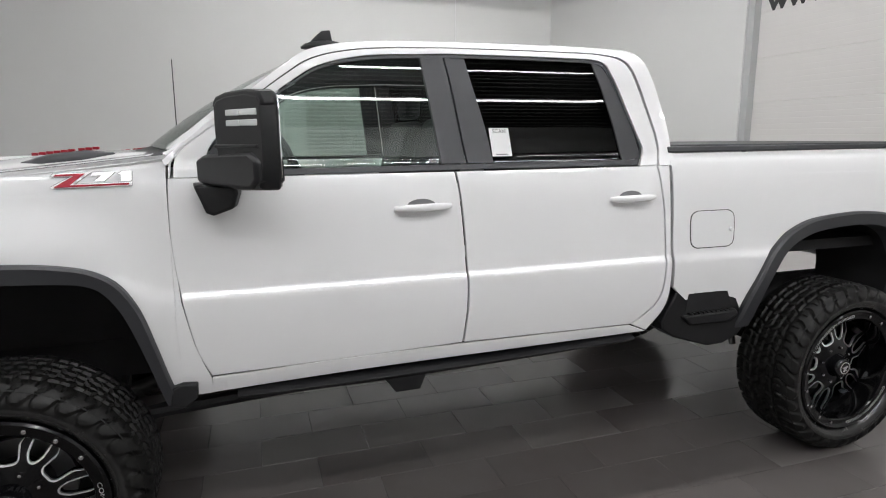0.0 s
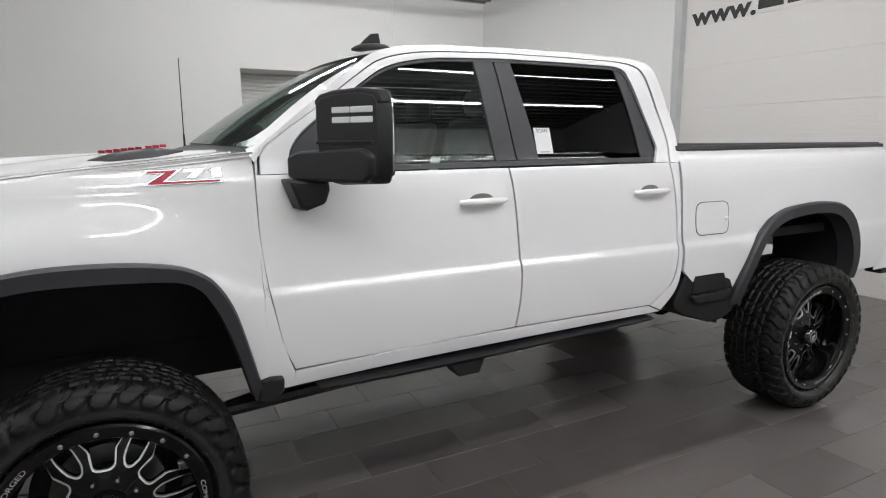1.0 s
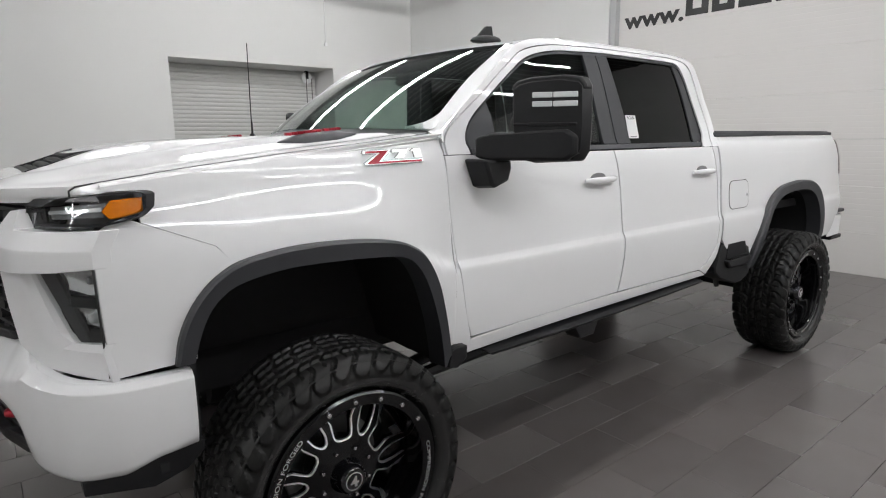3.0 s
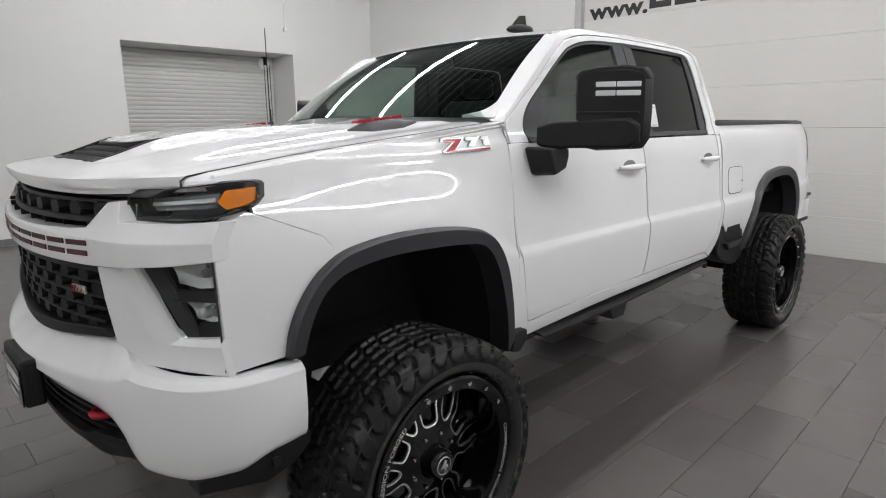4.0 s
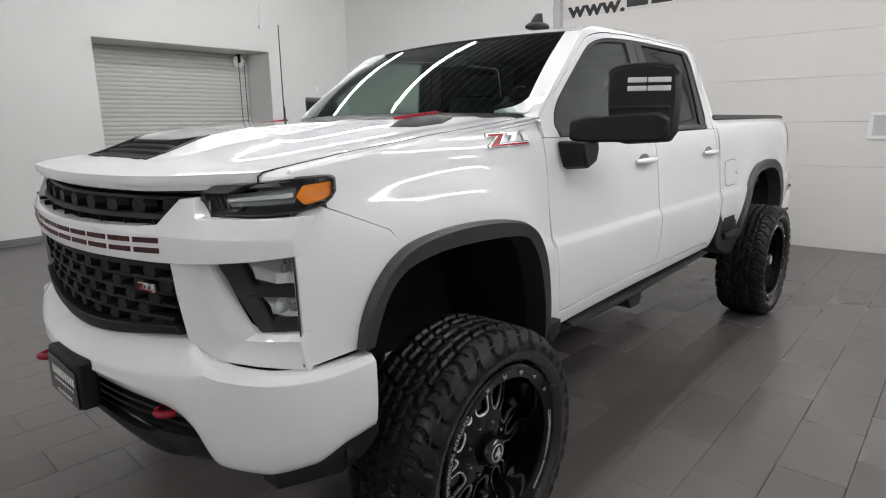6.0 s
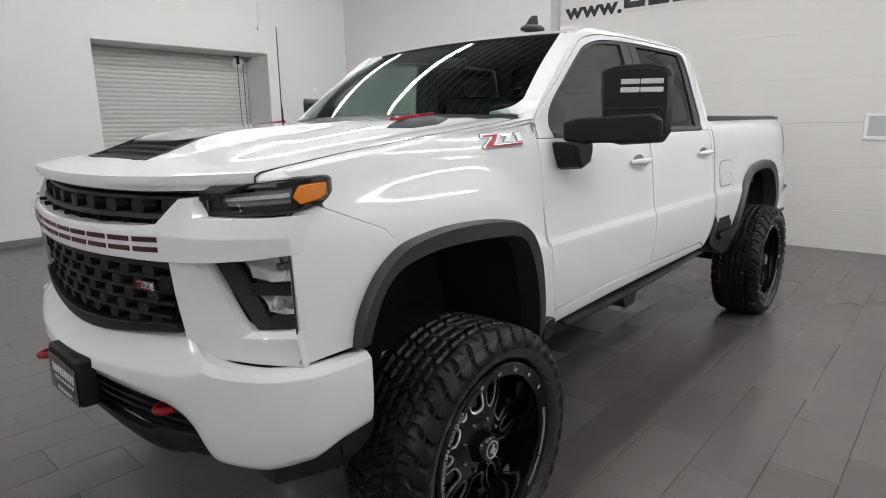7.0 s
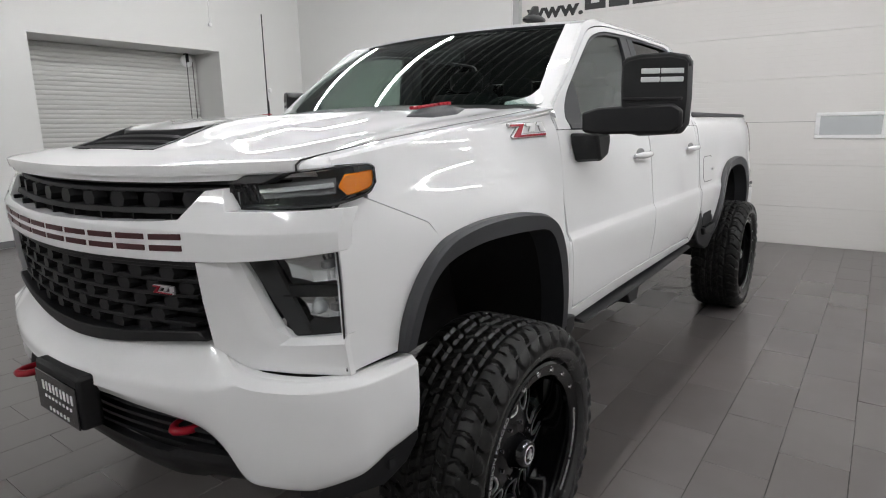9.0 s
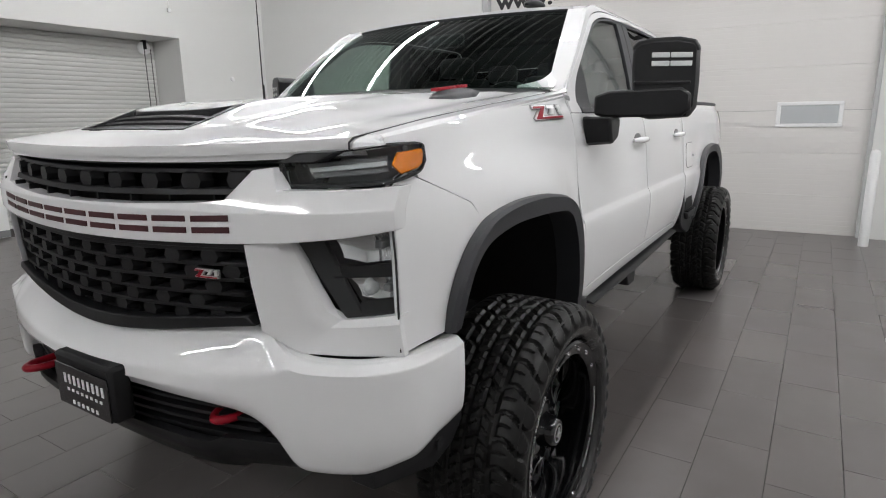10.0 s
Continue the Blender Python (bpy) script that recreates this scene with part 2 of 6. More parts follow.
# ---- room ----
FZ = 0.042                            # floor level under the tyres
XR, YB, ZC = 7.40, 8.2, 4.75          # right wall, back wall, ceiling
X0, Y0 = -7.0, -7.2                    # far sides behind the camera
SKEW = 0.035                            # the door wall runs slightly askew


def wall_x(y):
    return XR - SKEW * (y - 1.0)


def structure(name, bm, material, label, parent=None, **kw):
    ob = part(name, bm, material, parent, label, **kw)
    return tagged(ob, kind="structure") if not parent else ob


bm = bmesh.new(); box(bm, X0, XR + 1.2, Y0, YB + 1.2, FZ - 0.2, FZ - 0.008)
floor = structure("floor", bm, GROUT, "slate-grey tiled showroom floor with dark grout joints", smooth=False)
bm = bmesh.new()
box(bm, X0, XR + 1.2, Y0, YB + 1.2, ZC, ZC + 0.15)
for y in np.arange(Y0 + 0.1, YB, 0.2):
    box(bm, X0, XR + 0.4, y, y + 0.024, ZC - 0.03, ZC - 0.001)
ceiling = structure("ceiling", bm, CEIL, "dark ceiling with pale parallel ribs", smooth=False)
ceiling.data.materials.append(RIB)
for p in ceiling.data.polygons[6:]:
    p.material_index = 1

# back wall with the recessed roller door
OX0, OX1, OZ = 1.92, 5.07, 3.16
bm = bmesh.new()
box(bm, X0, OX0, YB, YB + 1.0, 0, ZC)
box(bm, OX1, XR + 0.8, YB, YB + 1.0, 0, ZC)
box(bm, OX0, OX1, YB, YB + 1.0, OZ, ZC)
structure("wall_back", bm, WALL, "white painted wall round a recessed roller door", smooth=False)
bm = bmesh.new(); box(bm, X0, OX0 - 0.002, YB - 0.012, YB - 0.001, FZ, FZ + 0.10)
structure("baseboard", bm, BASEB, "grey rubber base trim along the white wall", smooth=False)
bm = bmesh.new(); box(bm, OX1 + 0.002, XR - 0.4, YB - 0.012, YB - 0.001, FZ, FZ + 0.10)
structure("baseboard", bm, BASEB, "grey rubber base trim along the white wall", smooth=False)
bm = bmesh.new(); box(bm, OX0 - 0.1, OX1 + 0.1, YB + 1.0, YB + 1.1, 0, OZ + 0.2)
structure("wall_recess", bm, WALL, "plain wall closing the roller door recess", smooth=False)
rd = tagged(thing("roller_door", "closed light grey slatted roller door in a white recess", "roller door", (0, YB + 0.80, 0)), kind="structure")
bm = bmesh.new(); 
prof = [(0, 0.0), (-0.006, 0.006), (-0.008, 0.038), (-0.006, 0.070), (0, 0.0755), (0.01, 0.0755), (0.01, 0.0)]
extrude_poly(bm, prof, lambda u, v, d: (OX0 + 0.02 + d, u, v), OX1 - OX0 - 0.04)
slat = part("slat", bm, SLATM, rd, angle=50)
for k in range(1, 41):
    o = new("slat", slat.data); o.parent = rd; o.location = (0, 0, 0.077 * k)
# chain hoist beside the roller door
hoist = thing("chain_hoist", "white chain wheel with two hanging chains by the roller door", "chain hoist", (OX1 - 0.25, YB + 0.72, OZ - 0.14))
bm = bmesh.new(); revolve(bm, [(0.02, -0.03), (0.10, -0.03), (0.115, -0.02), (0.10, 0.0), (0.115, 0.02), (0.10, 0.03), (0.02, 0.03)], 28)
part("wheel", bm, PAPER, hoist)
bm = bmesh.new(); box(bm, -0.03, 0.03, -0.045, 0.045, -0.02, 0.14)
part("bracket", bm, BLACK, hoist, bevel=0.005)
for dx in (-0.03, 0.09):
    bm = bmesh.new()
    for k in range(90):
        z = -0.02 - 0.028 * k
        box(bm, dx - 0.006, dx + 0.006, -0.06, -0.048, z - 0.022, z)
    part("chain", bm, BLACK, hoist, smooth=False)
bm = bmesh.new(); revolve(bm, [(0.0001, -0.03), (0.03, -0.03), (0.045, -0.012), (0.05, 0.0), (0.0001, 0.0)], 20)
sensor = part("wall_sensor", bm, PAPER, None, "small round white sensor on the white wall")
tagged(sensor, category="sensor"); sensor.location = (6.17, YB, 2.49)
bm = bmesh.new(); tube(bm, [(4.9, YB - 0.05, ZC), (4.9, YB - 0.05, 3.62)], 0.008, 6)
box(bm, 4.87, 4.93, YB - 0.07, YB - 0.03, 3.58, 3.64)
tagged(part("ceiling_cord", bm, PAPER, None, "thin white pull cord hanging before the wall"), category="cord")

# right wall with the big sectional door
DY1, DY0, DZ = 3.10, -2.42, 3.95
bm = bmesh.new()


def slab(bm, y0, y1, z0, z1, d0, d1):
    v = [bm.verts.new(p) for p in ((wall_x(y0) + d0, y0, z0), (wall_x(y0) + d1, y0, z0), (wall_x(y1) + d1, y1, z0), (wall_x(y1) + d0, y1, z0),
                                   (wall_x(y0) + d0, y0, z1), (wall_x(y0) + d1, y0, z1), (wall_x(y1) + d1, y1, z1), (wall_x(y1) + d0, y1, z1))]
    for q in ((0, 3, 2, 1), (4, 5, 6, 7), (0, 1, 5, 4), (1, 2, 6, 5), (2, 3, 7, 6), (3, 0, 4, 7)):
        bm.faces.new([v[k] for k in q])


slab(bm, DY1, YB + 0.05, 0, ZC, -0.12, 0.5)
slab(bm, Y0, DY0, 0, ZC, -0.12, 0.5)
slab(bm, DY0, DY1, DZ, ZC, -0.12, 0.5)
structure("wall_right", bm, WALL, "white painted wall round the large sectional door", smooth=False)
bm = bmesh.new(); slab(bm, DY1 - 0.11, DY1 - 0.002, 0, DZ - 0.002, -0.10, 0.06)
structure("trim", bm, JAMB, "grey metal door jamb", smooth=False)
bm = bmesh.new(); slab(bm, DY0 + 0.002, DY0 + 0.05, 0, DZ - 0.002, -0.10, 0.06)
structure("trim", bm, JAMB, "grey metal door jamb", smooth=False)
gd = tagged(thing("sectional_door", "large closed off-white ribbed sectional garage door", "garage door"), kind="structure")
NS, SH = 7, DZ / 7
for k in range(NS):
    bm = bmesh.new()
    z0, z1 = max(FZ + 0.001, k * SH + 0.0015), (k + 1) * SH - 0.0015
    ribs = 8
    prof = []
    for i in range(ribs):
        za, zb = z0 + (z1 - z0) * i / ribs, z0 + (z1 - z0) * (i + 1) / ribs
        prof += [(0.0014, za), (0.0, za + 0.005), (0.0, zb - 0.005), (0.0014, zb)]
    prof += [(0.05, z1), (0.05, z0)]
    extrude_poly(bm, prof, lambda u, v, d: (wall_x(DY0 + 0.05 + d) + u, DY0 + 0.05 + d, v), DY1 - DY0 - 0.162)
    part("panel", bm, DOORW, gd, smooth=False)
WY0, WY1, WZ0, WZ1 = -2.04, -1.34, 1.50, 1.78
bm = bmesh.new()
slab(bm, WY0 - 0.03, WY1 + 0.03, WZ1 - 0.02, WZ1 + 0.025, -0.02, -0.002)
slab(bm, WY0 - 0.03, WY1 + 0.03, WZ0 - 0.025, WZ0 + 0.02, -0.02, -0.002)
slab(bm, WY0 - 0.03, WY0 + 0.02, WZ0 + 0.021, WZ1 - 0.021, -0.02, -0.002)
slab(bm, WY1 - 0.02, WY1 + 0.03, WZ0 + 0.021, WZ1 - 0.021, -0.02, -0.002)
dw = part("window", bm, PAPER, gd, "white framed frosted door window", bevel=0.006)
bm = bmesh.new(); slab(bm, WY0 + 0.022, WY1 - 0.022, WZ0 + 0.022, WZ1 - 0.022, -0.010, -0.003)
part("pane", bm, FROST, dw, "frosted pane", smooth=False)


# web address across the door: the address itself as plain letter-sized blocks
def on_door(bm, y, z, scale=1.0):
    for v in bm.verts:
        u, w, d = v.co
        yy = y - u
        v.co = (wall_x(yy) - 0.003 - max(0, d), yy, z + w)


bm = text_bm("www.", 0.33, 0.002, 0.011)
bmesh.ops.scale(bm, vec=(1.22, 1, 1), verts=bm.verts[:])
on_door(bm, 2.40, 3.40)
part("lettering", bm, INK, gd, "black lettering", smooth=False)
y = 1.90
for wd in (0.33, 0.31, 0.42, 0.42, 0.12, 0.30, 0.33, 0.30, 0.33, 0.30):
    bm = bmesh.new(); 
    for (a, b, c, d2) in ((0, wd, 0, 0.09), (0, wd, 0.27, 0.36), (0, 0.10, 0.091, 0.269), (wd - 0.10, wd, 0.091, 0.269)) if wd > 0.2 else ((0, wd, 0, 0.36),):
        slab(bm, y - b, y - a, 3.44 + c, 3.44 + d2, -0.008, -0.003)
    part("letter_block", bm, INK, gd, "plain black block", smooth=False)
    y -= wd + 0.05

# side and camera-side walls that close the room
bm = bmesh.new(); box(bm, X0 - 0.3, X0, Y0, YB + 1.2, 0, ZC)
structure("wall_left", bm, WALL, "plain white wall", smooth=False)
bm = bmesh.new(); box(bm, X0, XR + 1.2, Y0 - 0.3, Y0, 0, ZC)
wc = structure("wall_front", bm, WALL, "white wall with large black lettering blocks", smooth=False)
x = -1.2
for k, (wd, z0, h) in enumerate(((0.55, 3.60, 0.5), (0.6, 3.60, 0.5), (0.75, 3.60, 0.5), (0.75, 3.60, 0.5), (0.2, 3.60, 0.5), (0.5, 3.60, 0.5))):
    bm = bmesh.new()
    xx = 3.4 - x
    for a, b, c, d2 in ((0, wd, 0, 0.12), (0, wd, 0.38, 0.5), (0, 0.15, 0.121, 0.379), (wd - 0.15, wd, 0.121, 0.379)):
        if b - a > 0.05:
            box(bm, xx - b, xx - a, Y0 + 0.003, Y0 + 0.012, z0 + c, z0 + d2)
    part("letter_block", bm, INK, wc, "plain black block", smooth=False)
    bm = bmesh.new()
    for a, b, c, d2 in ((0, wd * 0.8, 0, 0.1), (0, wd * 0.8, 0.26, 0.36), (0, 0.13, 0.101, 0.259)):
        box(bm, xx - b, xx - a, Y0 + 0.003, Y0 + 0.012, z0 - 0.55 + c, z0 - 0.55 + d2)
    part("letter_block", bm, INK, wc, "plain black block", smooth=False)
    x += wd + 0.1
bm = bmesh.new(); revolve(bm, [(0.0001, 0.0), (0.055, 0.0), (0.055, 1.12), (0.045, 1.16), (0.0001, 1.18)], 24)
bmesh.ops.rotate(bm, matrix=Matrix.Rotation(radians(90), 3, "X"), verts=bm.verts[:])
post = part("guard_post", bm, PAPER, None, "white round guard post before the door jamb"); tagged(post, category="post")
post.location = (6.88, -2.43, FZ)

# linear lamps under the ceiling, along the room and across it ahead of the truck
def linear_lamp(x, y, z, turn=0):
    lamp = thing("linear_lamp", "slim white linear LED lamp hung under the dark ceiling", "ceiling lamp", (x, y, z), group="linear ceiling lamps")
    lamp.rotation_euler = (0, 0, radians(turn))
    bm = bmesh.new(); box(bm, 0.0, 2.42, -0.03, 0.03, 0.022, 0.06)
    part("housing", bm, PAPER, lamp, smooth=False)
    bm = bmesh.new(); extrude_poly(bm, [(0.030 * math.cos(a), 0.02 * math.sin(a)) for a in np.linspace(0, 2 * math.pi, 12, endpoint=False)], lambda u, v, d: (0.005 + d, u, v), 2.41)
    part("tube", bm, LED, lamp, "glowing white tube")
    for dx in (0.3, 2.1):
        bm = bmesh.new(); box(bm, dx - 0.004, dx + 0.004, -0.004, 0.004, 0.06, ZC - z)
        part("hanger", bm, STEEL, lamp, smooth=False)


# the y = 5.2 row is unseen, added to brighten the back wall
for y, z, xa, xb in ((-5.1, 4.45, -0.52, 5.0), (-3.6, 4.45, -1.42, 5.0), (-0.6, 4.45, -1.42, 5.0), (2.4, 4.45, -1.42, 5.0), (5.2, 4.45, 1.02, 5.0)):
    for i, x in enumerate(np.arange(xa, xb, 2.44)):
        linear_lamp(x, y, z)
# unseen cross row, suggested by zigzag reflections; placed to brighten the nose
for y in (-3.5, -1.06, 1.38):
    linear_lamp(-4.9, y, 4.45, 90)
# extra unseen lamp, added only for more light on the nose
linear_lamp(-6.5, -1.06, 4.45, 90)

# ---- the truck: front axle at x = 0, nose towards -x, driver's side at -y ----
WHEELBASE, HUB = 4.036, 0.525
truck = thing("pickup_truck", "lifted white crew-cab pickup truck on oversized mud tyres", "pickup truck")

_zf = np.linspace(0.70, 2.262, 1600)


def section(w0, z0, tilts, kernel):
    """Half width over height from the surface's lean (degrees from upright)."""
    t = np.interp(_zf, *zip(*tilts))
    k = np.hanning(kernel); k /= k.sum()
    t = np.convolve(np.pad(t, kernel // 2, mode="edge"), k, mode="valid")
    w = -np.cumsum(np.tan(np.radians(t))) * (_zf[1] - _zf[0])
    return w - np.interp(z0, _zf, w) + w0


_door = section(1.013, 1.09, [(0.70, -26), (0.80, -20), (0.86, -14), (0.93, -8), (1.02, -5), (1.08, -3), (1.13, -1), (1.18, 3), (1.195, 10), (1.204, 25.2), (1.214, 26.0), (1.226, 26.9), (1.233, 10), (1.25, 6.8), (1.31, 5.0), (1.38, 4.2), (1.46, 4.8), (1.54, 6.8), (1.60, 10.6), (1.65, 16), (1.69, 24), (1.705, 40), (1.725, 12), (1.80, 11), (1.95, 12.5), (2.10, 15), (2.18, 20), (2.22, 40), (2.25, 62), (2.262, 72)], 7)
_fend = section(1.018, 1.36, [(0.70, -20), (0.90, -8), (1.10, -2), (1.30, 0), (1.38, 3), (1.42, 9), (1.47, 17), (1.51, 21.5), (1.545, 23.8), (1.57, 21), (1.60, 17), (1.63, 16.5), (1.66, 20), (1.70, 27), (1.76, 38), (2.262, 40)], 41)
_nose = section(1.004, 1.25, [(0.70, -14), (0.95, -4), (1.10, -1), (1.25, 0), (1.30, 0.5), (1.38, 5), (1.43, 12), (1.475, 20), (1.508, 23.6), (1.54, 20.4), (1.58, 15), (1.62, 15), (1.655, 20), (1.70, 27), (1.76, 38), (2.262, 40)], 41)


def ease(t):
    t = np.clip(t, 0, 1)
    return t * t * (3 - 2 * t)


def half_width(x, z):
    """How far the truck's side stands out from its middle."""
    t, u = ease((0.55 - x) / 0.45), ease((0.10 - x) / 0.80)
    zd = z - 0.09 * np.clip((0.66 - x) / 0.24, 0, 1) ** 2
    zd = np.where(z > 1.5, z, np.where(z > 1.3, zd + (z - zd) * np.clip((z - 1.3) / 0.2, 0, 1), zd))
    w = np.interp(zd, _zf, _door) * (1 - t) + t * (np.interp(z, _zf, _fend) * (1 - u) + u * np.interp(z, _zf, _nose))
    for xc, a in ((0.02, 0.545), (4.03, 0.60)):
        f = ((np.abs(x - xc) / a) ** 3 + (np.maximum(z - 0.5, 0) / 0.88) ** 3) ** (1 / 3)
        d = (f - 1) * 0.7
        w = w + 0.010 * np.exp(-(np.clip(d, -0.05, 9) / 0.11) ** 2) * (z < 1.62)
    t = np.clip((-0.25 - x) / 0.47, 0, 1)
    w = w - 0.032 * t**2
    t = np.clip((x - 4.5) / 0.75, 0, 1)
    w = w - 0.055 * t**2
    # the cab narrows towards its rear corners
    t = np.clip((x - 2.60) / 0.30, 0, 1) ** 1.5 * np.clip((z - 1.68) / 0.3, 0, 1) * (x < 2.97)
    return w - 0.045 * t


def side(P, s):
    x, z = P[..., 0], P[..., 2]
    Q = P.copy()
    Q[..., 1] = s * half_width(x, z)
    return Q


def xz(pts):
    return [(x, 0, z) for x, z in pts]


def side_panel(name, curves, s, parent, material=PAINT, n=28, rows=None, thick=0.02, lift=0.0, bevel=0.003, label="", smooth=True, angle=40):
    bm = loft([xz(c) for c in curves], n, rows, (0, -s * thick, 0), smooth, project=lambda P: side(P, s) + np.array((0, s * lift, 0)))
    return part(name, bm, material, parent, label, bevel=bevel, angle=angle)


def column_panel(name, xs, top, low, s, rows=64, label=""):
    P = np.zeros((len(xs), rows + 1, 3))
    for i, x in enumerate(xs):
        P[i, :, 0] = x
        P[i, :, 2] = np.linspace(np.interp(x, *zip(*top)), np.interp(x, *zip(*low)), rows + 1)
    P = side(P, s)
    return part(name, solid_grid(P, P - np.array((0, s * 0.02, 0))), PAINT, truck, label, angle=50)




def cab_side(s):
    w = "driver" if s < 0 else "passenger"
    # fender
    column_panel("fender", np.r_[np.linspace(-0.66, -0.578, 8), np.linspace(-0.577, -0.572, 4), np.linspace(-0.565, 0.597, 122), np.linspace(0.5975, 0.706, 24)],
        [(-0.735, 1.602), (-0.5, 1.632), (-0.2, 1.668), (0.1, 1.698), (0.4, 1.728), (0.597, 1.752), (0.5975, 1.48), (0.603, 1.38), (0.620, 1.20), (0.653, 1.03), (0.682, 0.93), (0.706, 0.862)],
        [(-0.735, 1.598), (-0.577, 1.5985), (-0.572, 1.5045), (-0.372, 1.4165), (-0.318, 1.345), (-0.12, 1.372), (0.08, 1.374), (0.28, 1.342), (0.36, 1.312), (0.42, 1.255), (0.47, 1.150), (0.512, 1.01), (0.545, 0.86), (0.575, 0.79), (0.706, 0.79)], s)
    # fascia corner under the lamp
    side_panel("front_corner_panel", [
        [(-0.690, 1.045), (-0.698, 1.15), (-0.704, 1.30), (-0.704, 1.42), (-0.688, 1.488), (-0.6155, 1.5215)],
        [(-0.46, 1.066), (-0.455, 1.16), (-0.43, 1.25), (-0.373, 1.324), (-0.3195, 1.3445), (-0.3745, 1.4165)],
    ], s, truck, n=80, rows=[14], bevel=0.006)
    # doors
    fd = side_panel("front_door", [
        [(0.7085, 0.872), (0.6645, 0.99), (0.6250, 1.20), (0.6025, 1.40), (0.600, 1.58), (0.604, 1.672)],
        [(1.790, 0.893), (1.806, 1.05), (1.808, 1.20), (1.800, 1.40), (1.785, 1.58), (1.772, 1.672)],
    ], s, truck, n=340, rows=[24], label="white front door")
    rd2 = side_panel("rear_door", [
        [(1.799, 0.893), (1.815, 1.05), (1.817, 1.20), (1.809, 1.40), (1.794, 1.58), (1.781, 1.672)],
        [(2.70, 0.885), (2.838, 1.0), (2.872, 1.17), (2.872, 1.40), (2.850, 1.60), (2.838, 1.675)],
    ], s, truck, n=340, rows=[24], label="white rear door")
    side_panel("rocker_panel", [
        [(0.700, 0.790), (1.3, 0.812), (2.0, 0.822), (2.80, 0.832)],
        [(0.708, 0.862), (1.3, 0.882), (2.0, 0.884), (2.695, 0.877)],
    ], s, truck, n=30, rows=[5])
    side_panel("cab_rear_panel", [
        [(2.706, 0.879), (2.846, 0.994), (2.880, 1.17), (2.880, 1.40), (2.858, 1.60), (2.846, 1.675)],
        [(2.800, 0.838), (2.895, 0.975), (2.912, 1.17), (2.912, 1.40), (2.910, 1.60), (2.915, 1.675)],
    ], s, truck, n=200, rows=[3])
    # body round the windows: outer outline, shut line, window opening
    outer = [(0.605, 1.674), (0.615, 1.76), (0.69, 1.832), (0.85, 1.958), (1.05, 2.112), (1.17, 2.190), (1.36, 2.232), (1.6, 2.248), (1.85, 2.255), (2.3, 2.258), (2.62, 2.257), (2.81, 2.240), (2.895, 2.12), (2.945, 1.92), (2.952, 1.76), (2.940, 1.677)]
    inner = [(0.753, 1.674), (0.745, 1.752), (0.79, 1.828), (0.89, 1.91), (1.085, 2.052), (1.215, 2.128), (1.41, 2.172), (1.655, 2.187), (1.87, 2.194), (2.36, 2.194), (2.575, 2.184), (2.632, 2.12), (2.665, 2.05), (2.755, 1.83), (2.78, 1.75), (2.74, 1.677)]
    o2, i2 = np.array(outer), np.array(inner)
    f = np.array([0.04, 0.10, 0.22, 0.42, 0.45, 0.48, 0.5, 0.5, 0.5, 0.5, 0.5, 0.42, 0.42, 0.42, 0.42, 0.42])[:, None]
    m1, m2 = o2 + (i2 - o2) * f, o2 + (i2 - o2) * (f + 0.07)
    side_panel("cab_side_frame", [o2, m1], s, truck, n=110, rows=[5])
    side_panel("door_frame", [m2, i2], s, truck, n=110, rows=[5])
    side_panel("pillar_trim", [o2 + (i2 - o2) * 0.10, i2], s, truck, SEATM, n=110, rows=[4], thick=0.004, lift=-0.026, bevel=0)
    # dark trim and glass
    g = i2 + (np.array((1.75, 1.93)) - i2) * 0.012
    g2 = i2 + (np.array((1.75, 1.90)) - i2) * np.array((0.018, 0.06))
    side_panel("window_trim", [g, g2], s, truck, TRIM, n=110, rows=[2], thick=0.016, lift=-0.004, bevel=0.002)
    side_panel("belt_moulding", [[(0.76, 1.676), (1.2, 1.676), (1.9, 1.680), (2.722, 1.682)], [(0.76, 1.698), (1.2, 1.700), (1.9, 1.704), (2.738, 1.708)]], s, truck, TRIM, n=40, rows=[2], thick=0.02, lift=0.002, bevel=0.002)
    side_panel("pillar_cover", [[(1.722, 1.706), (1.702, 1.85), (1.672, 2.06), (1.655, 2.17)], [(1.838, 1.706), (1.815, 1.85), (1.784, 2.06), (1.764, 2.176)]], s, truck, TRIM, n=16, rows=[4], thick=0.02, lift=-0.006, bevel=0.002)
    side_panel("pillar_cover", [[(1.845, 1.706), (1.822, 1.85), (1.791, 2.06), (1.771, 2.176)], [(1.972, 1.706), (1.945, 1.85), (1.892, 2.06), (1.866, 2.176)]], s, truck, TRIM, n=16, rows=[4], thick=0.02, lift=-0.006, bevel=0.002)
    side_panel("quarter_trim", [[(2.655, 1.706), (2.625, 1.85), (2.57, 2.05), (2.53, 2.172)], [(2.765, 1.712), (2.735, 1.85), (2.655, 2.05), (2.575, 2.168)]], s, truck, TRIM, n=16, rows=[4], thick=0.02, lift=-0.008, bevel=0.002)
    side_panel("sail_trim", [[(0.758, 1.69), (0.752, 1.755), (0.80, 1.822), (0.885, 1.895)], [(0.93, 1.69), (0.93, 1.75), (0.925, 1.82), (0.90, 1.90)]], s, truck, TRIM, n=14, rows=[4], thick=0.02, lift=-0.006, bevel=0.002)
